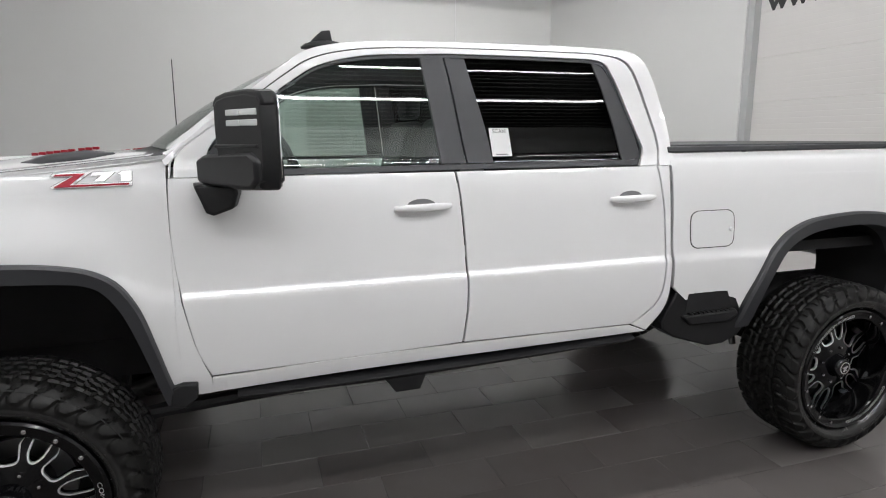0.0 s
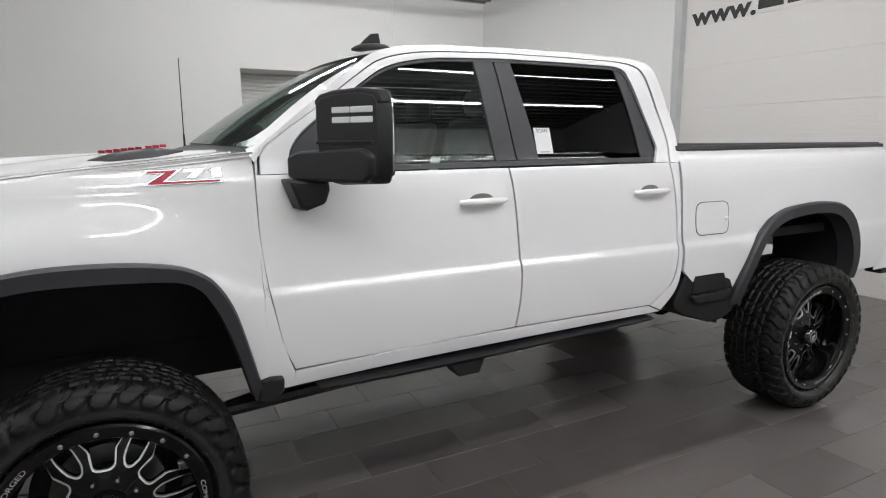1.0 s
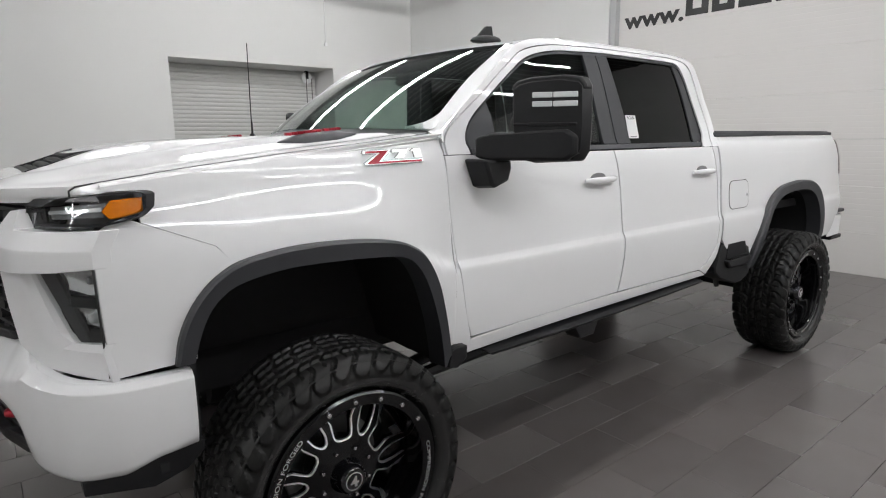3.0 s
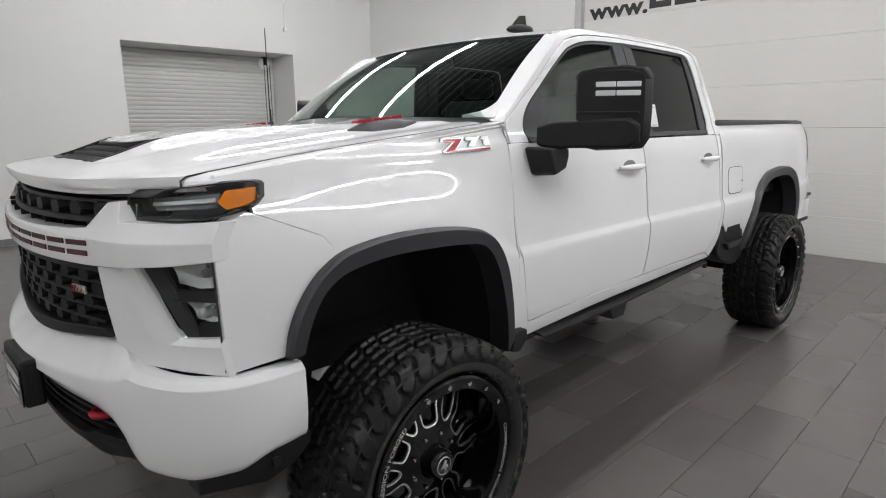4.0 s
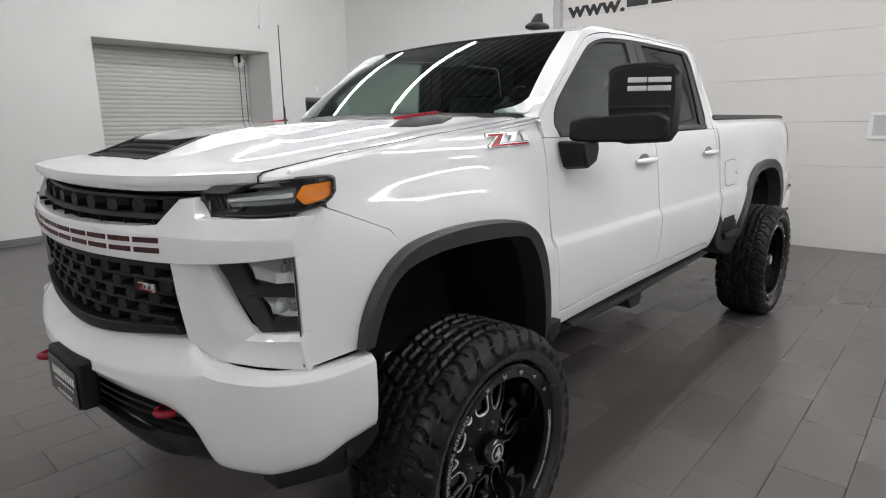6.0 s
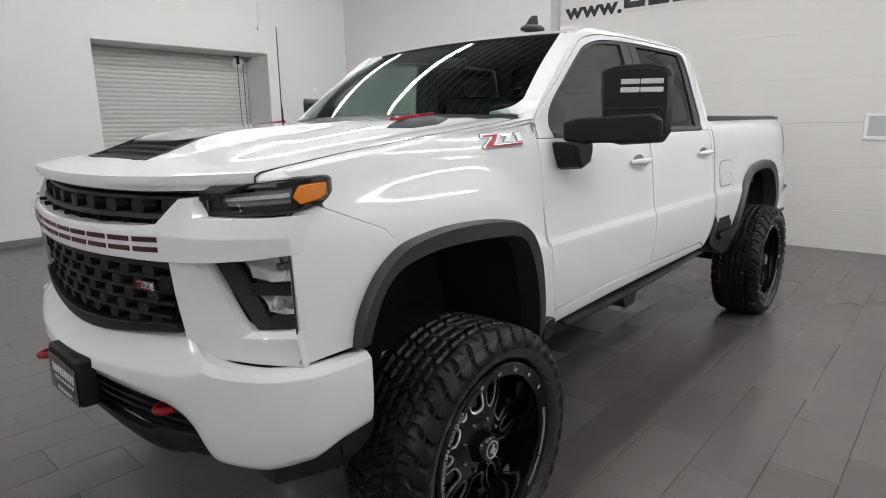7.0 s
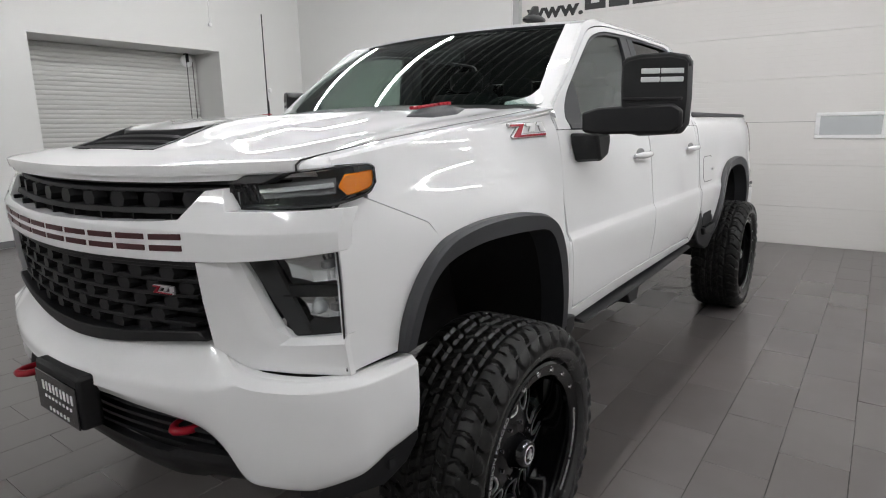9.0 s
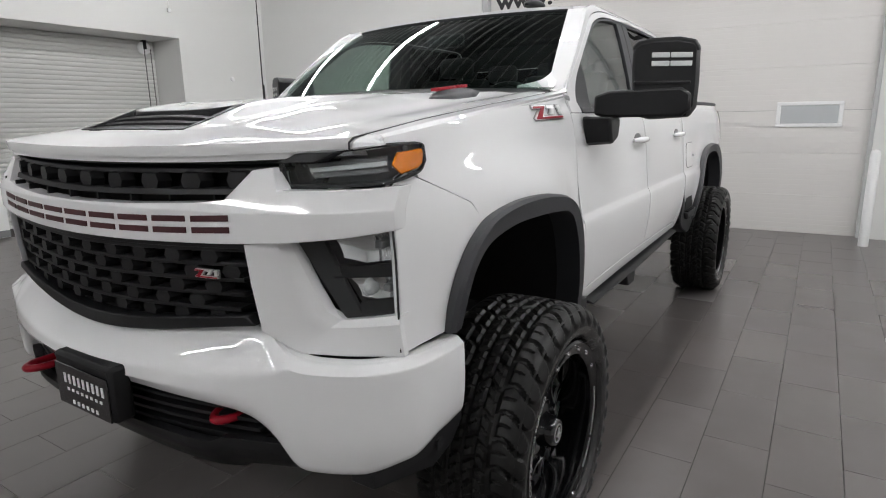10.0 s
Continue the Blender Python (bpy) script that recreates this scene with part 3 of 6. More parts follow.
    pane = side_panel("window_pane", [[(0.90, 1.69), (0.90, 1.78), (0.89, 1.87), (0.93, 1.93), (1.09, 2.045), (1.22, 2.12), (1.41, 2.162), (1.665, 2.176)], [(1.735, 1.69), (1.734, 1.70), (1.732, 1.71), (1.731, 1.73), (1.728, 1.75), (1.72, 1.80), (1.70, 1.95), (1.668, 2.172)]], s, fd, GLASS_FRONT, n=30, rows=[10], thick=0.005, lift=-0.016, bevel=0, label="lightly tinted glass")
    pane = side_panel("window_pane", [[(1.955, 1.69), (1.93, 1.83), (1.885, 2.03), (1.855, 2.176)], [(2.69, 1.69), (2.65, 1.83), (2.595, 2.03), (2.54, 2.176)]], s, rd2, GLASS_DARK, n=16, rows=[8], thick=0.005, lift=-0.016, bevel=0, label="dark privacy glass")
    # handles
    for door, x0 in ((fd, 1.50), (rd2, 2.565)):
        bm = bmesh.new()
        wv = half_width(np.array(x0), np.array(1.525))
        pts = []
        for t in np.linspace(0, 1, 15):
            pts.append((x0 - 0.012 + 0.25 * t, s * (wv + 0.012 + 0.030 * math.sin(math.pi * min(1, max(0, t))) ** 0.6), 1.522 + 0.006 * t))
        rad = [0.011 + 0.0065 * min(1, 5 * min(t, 1 - t)) for t in np.linspace(0, 1, 15)]
        tube(bm, pts, rad, 12)
        part("door_handle", bm, PAINT, door, "white pull handle")
        # flat grey disc on the door skin; its colour paints the shaded grip hollow
        bm = bmesh.new(); extrude_poly(bm, [(x0 + 0.11 + 0.065 * math.cos(a), 1.530 + 0.030 * math.sin(a)) for a in np.linspace(0, 2 * math.pi, 24, endpoint=False)], lambda u, v, d: (u, s * (wv + 0.0015 - d), v), 0.006)
        part("handle_recess", bm, mat_cup, door, "flat grey disc coloured as a shaded grip hollow")
        if s < 0 and x0 < 2:
            bm = bmesh.new(); extrude_poly(bm, [(x0 + 0.205 + 0.007 * math.cos(a), 1.53 + 0.007 * math.sin(a)) for a in np.linspace(0, 2 * math.pi, 14, endpoint=False)], lambda u, v, d: (u, s * (wv + 0.03 - d), v), 0.02)
            part("key_lock", bm, BLACK, door)
    # bed side, tail, gap shadow strip
    top = [(2.925, 1.735), (3.5, 1.738), (4.2, 1.742), (4.8, 1.742), (5.10, 1.74)]
    column_panel("bed_side", np.r_[np.linspace(2.928, 5.09, 190), np.linspace(5.095, 5.228, 20)],
        [(2.928, 1.735), (3.5, 1.738), (4.2, 1.742), (5.09, 1.740), (5.12, 1.72), (5.19, 1.55), (5.225, 1.40), (5.228, 1.36)],
        [(2.928, 1.06), (3.02, 0.98), (3.375, 0.86), (3.46, 1.06), (3.53, 1.19), (3.60, 1.262), (3.68, 1.312), (3.84, 1.360), (4.10, 1.384), (4.27, 1.381), (4.37, 1.368), (4.45, 1.338), (4.51, 1.285), (4.565, 1.20), (4.602, 1.09), (4.622, 0.96), (4.63, 0.87), (5.0, 0.87), (5.15, 1.0), (5.22, 1.20), (5.228, 1.34)], s, 80)
    side_panel("bed_rail_cap", [[(2.93, 1.739), (3.5, 1.742), (4.8, 1.746), (5.09, 1.744)], [(2.93, 1.768), (3.5, 1.770), (4.8, 1.772), (5.09, 1.768)]], s, truck, TRIM, n=30, rows=[2], thick=0.12, lift=0.004, bevel=0.006)
    # dark strip set behind the cab-bed gap in place of its shade
    side_panel("cab_gap_seal", [[(2.905, 0.95), (2.918, 1.2), (2.918, 1.45), (2.912, 1.69)], [(2.932, 0.95), (2.938, 1.2), (2.938, 1.45), (2.932, 1.69)]], s, truck, GAPSHADE, n=24, rows=[1], thick=0.02, lift=-0.03, bevel=0)
    # tail lamp
    side_panel("tail_lamp", [[(5.128, 1.70), (5.168, 1.55), (5.190, 1.40)], [(5.175, 1.70), (5.215, 1.55), (5.235, 1.40)]], s, truck, TAILRED, n=14, rows=[4], thick=0.03, lift=0.004, bevel=0.004)
    # fuel flap
    if s < 0:
        # dark plate under the flap; its rim paints the shade of the gap
        side_panel("fuel_flap_gap", [[(3.075, 1.250), (3.043, 1.263), (3.030, 1.30), (3.030, 1.40), (3.043, 1.432), (3.075, 1.445)], [(3.265, 1.250), (3.297, 1.263), (3.310, 1.30), (3.310, 1.40), (3.297, 1.432), (3.265, 1.445)]], s, truck, GAPSHADE, n=14, rows=[4], thick=0.01, lift=0.0012, bevel=0)
        side_panel("fuel_flap", [[(3.078, 1.254), (3.048, 1.266), (3.035, 1.302), (3.035, 1.398), (3.048, 1.429), (3.078, 1.441)], [(3.262, 1.254), (3.292, 1.266), (3.305, 1.302), (3.305, 1.398), (3.292, 1.429), (3.262, 1.441)]], s, truck, PAINT, n=14, rows=[4], thick=0.01, lift=0.003, bevel=0.002)
        bm = bmesh.new(); revolve(bm, [(0.0001, -0.012), (0.010, -0.012), (0.013, 0.0), (0.0001, 0.002)], 14)
        k = part("fuel_flap_knob", bm, PAINT, truck); k.location = (3.285, -half_width(np.array(3.285), np.array(1.34)) - 0.004, 1.342)
    # flares
    FO = [(-0.527, 1.060), (-0.512, 1.14), (-0.484, 1.21), (-0.44, 1.275), (-0.385, 1.325), (-0.30, 1.366), (-0.12, 1.391), (0.10, 1.388), (0.27, 1.365), (0.355, 1.335), (0.42, 1.285), (0.48, 1.18), (0.525, 1.02), (0.563, 0.861), (0.585, 0.80)]
    FI = [(-0.472, 1.060), (-0.454, 1.135), (-0.424, 1.208), (-0.378, 1.262), (-0.305, 1.298), (-0.15, 1.321), (0.05, 1.320), (0.23, 1.309), (0.312, 1.296), (0.370, 1.258), (0.424, 1.170), (0.476, 1.02), (0.518, 0.86), (0.54, 0.775)]
    RO = [(3.345, 0.80), (3.389, 0.948), (3.450, 1.07), (3.515, 1.190), (3.590, 1.27), (3.67, 1.322), (3.83, 1.372), (4.10, 1.396), (4.27, 1.393), (4.37, 1.380), (4.45, 1.350), (4.52, 1.295), (4.575, 1.210), (4.612, 1.10), (4.632, 0.96), (4.625, 0.84)]
    RI = [(3.44, 0.80), (3.475, 0.94), (3.525, 1.05), (3.585, 1.15), (3.64, 1.215), (3.72, 1.262), (3.86, 1.302), (4.10, 1.322), (4.25, 1.320), (4.33, 1.308), (4.40, 1.280), (4.455, 1.235), (4.503, 1.16), (4.540, 1.06), (4.560, 0.95), (4.55, 0.84)]
    for O, I in ((FO, FI), (RO, RI)):
        a, b = resample(O, 60), resample(I, 60)
        ring = []
        run = np.linspace(-1, 1, len(a))
        stand = np.polyval(np.polyfit(run, half_width(a[:, 0], a[:, 1]), 4), run) + 0.010
        for (xo, zo), (xi, zi), wv in zip(a, b, stand):
            wv = float(wv)
            c = (xo + (xi - xo) * 0.15, zo + (zi - zo) * 0.15)
            ring.append([(xo, s * (wv - 0.01), zo), (xo, s * (wv + 0.016), zo), (*c[:1], s * (wv + 0.030), c[1]), (xi, s * (wv + 0.022), zi), (xi, s * (wv - 0.03), zi), (xi + (xi - xo) * 0.15, s * (wv - 0.08), zi + (zi - zo) * 0.15)])
        bm = bmesh.new()
        vs = [[bm.verts.new(p) for p in r] for r in ring]
        for A, B in zip(vs, vs[1:]):
            for k in range(6):
                bm.faces.new((A[k], A[(k + 1) % 6], B[(k + 1) % 6], B[k]))
        bm.faces.new(vs[0]); bm.faces.new(vs[-1][::-1])
        part("fender_flare", bm, FLARE, truck, "charcoal plastic wheel-arch flare", angle=30)
    bm = bmesh.new()
    extrude_poly(bm, [(0.548, 0.775), (0.60, 0.762), (0.652, 0.80), (0.655, 0.855), (0.60, 0.862), (0.56, 0.85)], lambda u, v, d: (u, s * (1.026 - d), v), 0.045)
    part("flare_foot", bm, BLACK, truck, bevel=0.006)
    bm = bmesh.new(); box(bm, -0.485, -0.462, min(s * 0.46, s * 0.985), max(s * 0.46, s * 0.985), 0.78, 1.10)
    part("splash_guard", bm, LINER, truck, smooth=False)
    # wheel-house liner
    for O, x0 in ((FI, 0), (RI, WHEELBASE)):
        a = resample(O, 30)
        bm = loft([[(x, s * 0.97, z + 0.01) for x, z in a], [(x, s * 0.45, z + 0.01) for x, z in a]], 30, [3], (0, 0, 0.015))
        part("wheel_liner", bm, LINER, truck, "black wheel-house liner")
        bm = bmesh.new(); box(bm, a[0][0], a[-1][0], s * 0.445 - 0.01, s * 0.445 + 0.01, 0.86 if x0 == 0 else 1.17, 1.42)
        part("wheel_house_wall", bm, LINER, truck, smooth=False)


mat_cup = mat("grip_shadow_grey", (0.16, 0.16, 0.16), 0.5)
for s in (-1, 1):
    cab_side(s)

# ---- hood, roof, glass ----
HOODE = ([-1.0, -0.9, -0.8, -0.726, -0.4, 0.0, 0.3, 0.62], [1.597, 1.602, 1.610, 1.615, 1.660, 1.705, 1.735, 1.770])


def hood_front(y):
    return -0.955 + 0.10 * y * y + 1.24 * max(0.0, abs(y) - 0.5) ** 2


def mouth(y):
    """How far the scoop's brow reaches forward of its side tips."""
    return 0.075 * np.clip(1 - (np.abs(y) / 0.28) ** 4, 0, 1)


def hood_z(x, y):
    ze = np.interp(x, *HOODE)
    a = np.abs(y)
    u = np.clip((x + 0.955 - 0.10 * a * a - 1.24 * np.maximum(a - 0.5, 0) ** 2) / 0.5, 0, 1)
    dome = 0.042 * (1 - (np.abs(y) / 0.86) ** 2.4)
    ridge = 0.010 * np.exp(-((a - 0.40) / 0.14) ** 2) * np.clip(u * 1.6, 0, 1)
    valley = -0.010 * np.exp(-((np.abs(y) - 0.70) / 0.08) ** 2) * u
    z = ze + dome * (0.25 + 0.75 * np.sqrt(u)) + ridge + valley
    slope = 1.594 + 0.025 * (a / 0.85) ** 2 + 0.33 * 0.5 * u
    h = np.clip(0.5 + 0.5 * (slope - z) / 0.010, 0, 1)
    z = slope * (1 - h) + z * h - 0.010 * h * (1 - h)
    edge = np.clip((0.40 - a) / 0.12, 0, 1)
    edge = edge * edge * (3 - 2 * edge)
    back = np.clip((0.30 - x) / 0.85, 0, 1)
    return z + edge * 0.036 * np.clip((x + 0.80) / (0.215 - mouth(y)), 0, 1) * back * back * (3 - 2 * back)


ny, nx = 141, 150
Y = np.linspace(-0.853, 0.853, ny)
P = np.zeros((ny, nx + 3, 3))
for i, y in enumerate(Y):
    xf, xb = hood_front(y), 0.60 - 0.10 * (y / 0.85) ** 2 + 0.02
    xs = xf + (xb - xf) * np.linspace(0, 1, nx) ** 1.2
    zs = hood_z(xs, np.full(nx, y))
    low = 1.566 + 0.020 * (y / 0.85) ** 2
    zs = zs - 0.055 * np.clip((xs + 0.795) / 0.012, 0, 1) * np.clip((-0.585 - mouth(y) - xs) / 0.012, 0, 1) * np.clip((0.278 - abs(y)) / 0.012, 0, 1)
    P[i, 3:, 0], P[i, 3:, 1], P[i, 3:, 2] = xs, y, zs
    P[i, 0] = (xf + 0.06, y, low - 0.004)
    P[i, 1] = (xf + 0.004, y, low)
    P[i, 2] = (xf - 0.001, y, zs[0] - 0.0035)
bm = solid_grid(P, P - np.array((-0.012, 0, 0.016)))
part("hood", bm, PAINT, truck, "white hood with a raised scoop", angle=50, bevel=0.0)

# fender tops beside the hood
for s in (-1, 1):
    xs = np.linspace(-0.66, 0.60, 30)
    crv = [[(x, s * 0.860, float(hood_z(np.array(x), np.array(0.853))) - 0.003) for x in xs],
           [(x, s * (0.860 + (float(half_width(np.array(x), np.array(1.60))) - 0.86) * 0.62), float(hood_z(np.array(x), np.array(0.853))) - 0.006) for x in xs],
           [(x, s * (float(half_width(np.array(x), np.array(np.interp(x, [-0.735, -0.5, -0.2, 0.1, 0.4, 0.6], [1.602, 1.632, 1.668, 1.698, 1.728, 1.752]))))), np.interp(x, [-0.735, -0.5, -0.2, 0.1, 0.4, 0.6], [1.602, 1.632, 1.668, 1.698, 1.728, 1.752]) + 0.0) for x in xs]]
    bm = loft(crv, 40, [5, 5], (0, 0, -0.015))
    part("fender_top", bm, PAINT, truck, angle=60)

    # fender nose closing down onto the headlamp
    hw = float(half_width(np.array(-0.66), np.array(1.602)))
    zh = float(hood_z(np.array(-0.66), np.array(0.853)))
    C0 = [(-0.728, s * 0.860, 1.589), (-0.694, s * 0.908, 1.595), (-0.660, s * hw, 1.5995)]
    C1 = [(-0.722, s * 0.860, 1.603), (-0.690, s * 0.906, 1.601), (-0.660, s * (hw - 0.001), 1.602)]
    C2 = [(-0.700, s * 0.860, zh - 0.012), (-0.676, s * 0.900, 1.606), (-0.660, s * (hw - 0.002), 1.6045)]
    C3 = [(-0.660, s * 0.860, zh - 0.003), (-0.660, s * 0.902, zh - 0.006), (-0.660, s * (hw - 0.003), 1.608)]
    part("fender_nose", loft([C0, C1, C2, C3], 24, [3, 4, 5], (0.012, 0, -0.010)), PAINT, truck, angle=60)

    # dark tube put in as the shade of the shut line between hood and fender
    bm = bmesh.new()
    tube(bm, [(-0.733, s * 0.8565, 1.582), (-0.733, s * 0.8565, 1.602)] + [(x, s * 0.8565, float(hood_z(np.array(x), np.array(0.853))) - 0.0030) for x in np.linspace(-0.715, 0.58, 40)], [0.0030, 0.0030] + [0.0030 - 0.0014 * min(1, i / 12) for i in range(40)], 6)
    part("hood_gap", bm, GAPSHADE, truck)

# windshield: base curve to top curve
WB = [(0.60 + 0.10 * (1 - (y / 0.84) ** 2) * -1.6, y, 1.800 - 0.02 * (y / 0.84) ** 2) for y in np.linspace(-0.845, 0.845, 21)]
WT = [(1.20 - 0.10 * (1 - (y / 0.70) ** 2), y, 2.192 + 0.005 * (1 - (y / 0.70) ** 2)) for y in np.linspace(-0.70, 0.70, 21)]
WM = [((a[0] + b[0]) / 2 - 0.012, (a[1] + b[1]) / 2 * 1.012, (a[2] + b[2]) / 2 + 0.022) for a, b in zip(WB, WT)]
WS = []
for t in np.linspace(0, 1, 17):
    WS.append([tuple(a[k] * (1 - t) * (1 - 2 * t) + b[k] * 4 * t * (1 - t) + c[k] * t * (2 * t - 1) for k in range(3)) for a, b, c in zip(WB, WM, WT)])
bm = loft(WS, 41, [1] * 16, (0.003, 0, -0.004))
part("windshield", bm, GLASS, truck, "tinted curved windshield")
WT2 = [(x + 0.035, y * 1.0, z + 0.014) for x, y, z in WT]
bm = loft([[(x - 0.004, y, z + 0.006) for x, y, z in WT], WT2], 41, [2], (0.01, 0, -0.015))
part("windshield_top_seal", bm, TRIM, truck)
for s in (-1, 1):
    A = [(x, s * (float(half_width(np.array(x), np.array(z))) - 0.002), z) for x, z in ((0.615, 1.758), (0.69, 1.830), (0.85, 1.956), (1.05, 2.110), (1.17, 2.188))]
    k = 0 if s < 0 else -1
    B = [(c[k][0] - 0.006, c[k][1] - s * 0.012, c[k][2] + 0.007) for c in (WB, WM, WT)]
    bm = loft([A, B], 24, [3], (0.02, -s * 0.01, -0.02))
    part("a_pillar", bm, PAINT, truck, angle=60)
    # lower corner between fender, hood and pillar
    bm = loft([[(0.59, s * 0.935, 1.742), (0.62, s * 0.905, 1.772), (0.66, s * 0.87, 1.806)], [(0.585, s * 0.85, 1.772), (0.61, s * 0.845, 1.782), (0.645, s * 0.825, 1.805)]], 10, [4], (0.01, 0, -0.02))
    part("cowl_corner", bm, PAINT, truck, angle=60)
    bm = loft([[(0.570, s * 0.70, 1.786), (0.592, s * 0.80, 1.786), (0.604, s * 0.858, 1.784), (0.65, s * 0.852, 1.815), (0.73, s * 0.838, 1.875)],
               [(0.575, s * 0.70, 1.796), (0.612, s * 0.775, 1.812), (0.640, s * 0.803, 1.829), (0.670, s * 0.815, 1.849), (0.735, s * 0.822, 1.884)]], 20, [3], (0.006, 0, -0.012))
    part("pillar_fillet", bm, PAINT, truck, angle=60)
bm = loft([[(x - 0.10, y, z - 0.035) for x, y, z in WB], [(x + 0.02, y, z - 0.002) for x, y, z in WB]], 41, [3], (0, 0, -0.02))
part("cowl_panel", bm, BLACK, truck, "black cowl panel under the windshield")

# roof skin
ny, nx = 31, 40
P = np.zeros((ny, nx, 3))
for i, v in enumerate(np.linspace(-1, 1, ny)):
    for j, t in enumerate(np.linspace(0, 1, nx)):
        yw = np.interp(t, [0, 0.1, 0.8, 1], [0.700, 0.722, 0.720, 0.687])
        y = v * yw
        x0 = 1.235 - 0.10 * (1 - v * v)
        x1 = 2.80 - 0.04 * v * v
        x = x0 + (x1 - x0) * t
        zc = np.interp(x, [1.1, 1.3, 1.6, 2.0, 2.5, 2.72, 2.85], [2.212, 2.240, 2.278, 2.300, 2.300, 2.288, 2.245])
        ze = np.interp(x, [1.1, 1.25, 1.4, 1.6, 1.85, 2.3, 2.62, 2.79, 2.9], [2.19, 2.214, 2.236, 2.248, 2.255, 2.258, 2.257, 2.238, 2.20])
        P[i, j] = (x, y, ze + (zc - ze) * (1 - abs(v) ** 4.0) + 0.004)
bm = solid_grid(P, P - np.array((0, 0, 0.02)))
part("roof_panel", bm, PAINT, truck, "white cab roof", angle=60)
H = P * np.array((1, 0.99, 1)) - np.array((0, 0, 0.035))
part("headliner", solid_grid(H, H - np.array((0, 0, 0.006))), SEATM, truck, "dark headliner", angle=60)
bm = loft([[(2.76, -0.70, 2.22), (2.79, 0, 2.23), (2.76, 0.70, 2.22)], [(2.825, -0.80, 2.05), (2.85, 0, 2.06), (2.825, 0.80, 2.05)]], 20, [3], (-0.01, 0, 0))
part("rear_header_trim", bm, SEATM, truck)
# back of the cab
bm = loft([[(2.80, -0.665, 2.24), (2.83, 0, 2.25), (2.80, 0.665, 2.24)], [(2.865, -0.765, 2.05), (2.89, 0, 2.06), (2.865, 0.765, 2.05)]], 20, [5], (-0.03, 0, 0))
part("cab_back_upper", bm, PAINT, truck)
bm = loft([[(2.866, -0.765, 2.048), (2.892, 0, 2.058), (2.866, 0.765, 2.048)], [(2.915, -0.86, 1.80), (2.935, 0, 1.80), (2.915, 0.86, 1.80)]], 20, [3], (-0.006, 0, 0))
part("rear_window", bm, GLASS_DARK, truck, "dark rear window")
bm = loft([[(2.916, -0.86, 1.798), (2.936, 0, 1.798), (2.916, 0.86, 1.798)], [(2.90, -0.93, 0.86), (2.91, 0, 0.86), (2.90, 0.93, 0.86)]], 20, [3], (-0.03, 0, 0))
part("cab_back_lower", bm, PAINT, truck)

# roof antenna fin, off towards the driver's side
bm = bmesh.new()
base = resample([(1.17, -0.465, 2.262), (1.23, -0.465, 2.275), (1.30, -0.465, 2.282), (1.37, -0.465, 2.284)], 9)
tube(bm, base, [0.010, 0.028, 0.036, 0.040, 0.042, 0.042, 0.04, 0.034, 0.016], 14)
for v in bm.verts:
    v.co.z = 2.250 + max(-0.02, v.co.z - 2.275) * 0.62
fin = part("roof_antenna", bm, BLACK, truck, "black shark-fin antenna")
bm = bmesh.new(); extrude_poly(bm, [(1.195, 2.252), (1.238, 2.296), (1.268, 2.322), (1.308, 2.327), (1.322, 2.252)], lambda u, v, d: (u, -0.465 - 0.010 + d, v), 0.020)
part("fin", bm, BLACK, fin, bevel=0.004)
# whip antenna on the passenger fender
ant = part("whip_antenna_base", (lambda b: (revolve(b, [(0.0001, 0.0), (0.022, 0.0), (0.018, 0.02), (0.008, 0.03), (0.0001, 0.03)], 16), bmesh.ops.rotate(b, matrix=Matrix.Rotation(radians(90), 3, "X"), verts=b.verts[:]), b)[2])(bmesh.new()), BLACK, truck, "black antenna foot")
ant.location = (0.46, 0.80, 1.755)
bm = bmesh.new(); tube(bm, [(0, 0, 0.0), (0, 0, 0.10), (0, 0.005, 0.105), (0.005, 0.012, 0.57)], [0.007, 0.006, 0.0035, 0.0028], 8)
part("mast", bm, BLACK, ant)

# ---- underbody ----
for s in (-1, 1):
    bm = bmesh.new(); box(bm, -0.85, 5.1, s * 0.42 - 0.04, s * 0.42 + 0.04, 0.72, 0.90)
    part("frame_rail", bm, LINER, truck, "black frame rail", smooth=False)
bm = bmesh.new(); box(bm, 0.55, 2.9, -0.93, 0.93, 0.84, 0.88)
part("cab_floor", bm, LINER, truck, smooth=False)
bm = bmesh.new(); box(bm, 2.95, 5.15, -0.86, 0.86, 1.16, 1.22)
part("bed_floor", bm, LINER, truck, smooth=False)
bm = bmesh.new(); box(bm, 2.95, 5.10, -0.84, 0.84, 1.755, 1.778)
part("bed_cover", bm, TRIM, truck, "black soft bed cover", bevel=0.006)
bm = loft([[(5.16, -0.80, 1.745), (5.18, 0, 1.745), (5.16, 0.80, 1.745)], [(5.24, -0.84, 1.36), (5.26, 0, 1.36), (5.24, 0.84, 1.36)], [(5.22, -0.84, 1.12), (5.24, 0, 1.12), (5.22, 0.84, 1.12)]], 16, [5, 4], (-0.05, 0, 0))
part("tailgate", bm, PAINT, truck, "white tailgate", bevel=0.004)
bm = loft([[(5.06, -0.96, 1.02), (5.30, -0.90, 1.04), (5.36, 0, 1.04), (5.30, 0.90, 1.04), (5.06, 0.96, 1.02)], [(5.04, -0.96, 0.84), (5.28, -0.90, 0.86), (5.34, 0, 0.86), (5.28, 0.90, 0.86), (5.04, 0.96, 0.84)]], 30, [4], (-0.06, 0, 0))
part("rear_bumper", bm, PAINT, truck, "white rear bumper", bevel=0.01)
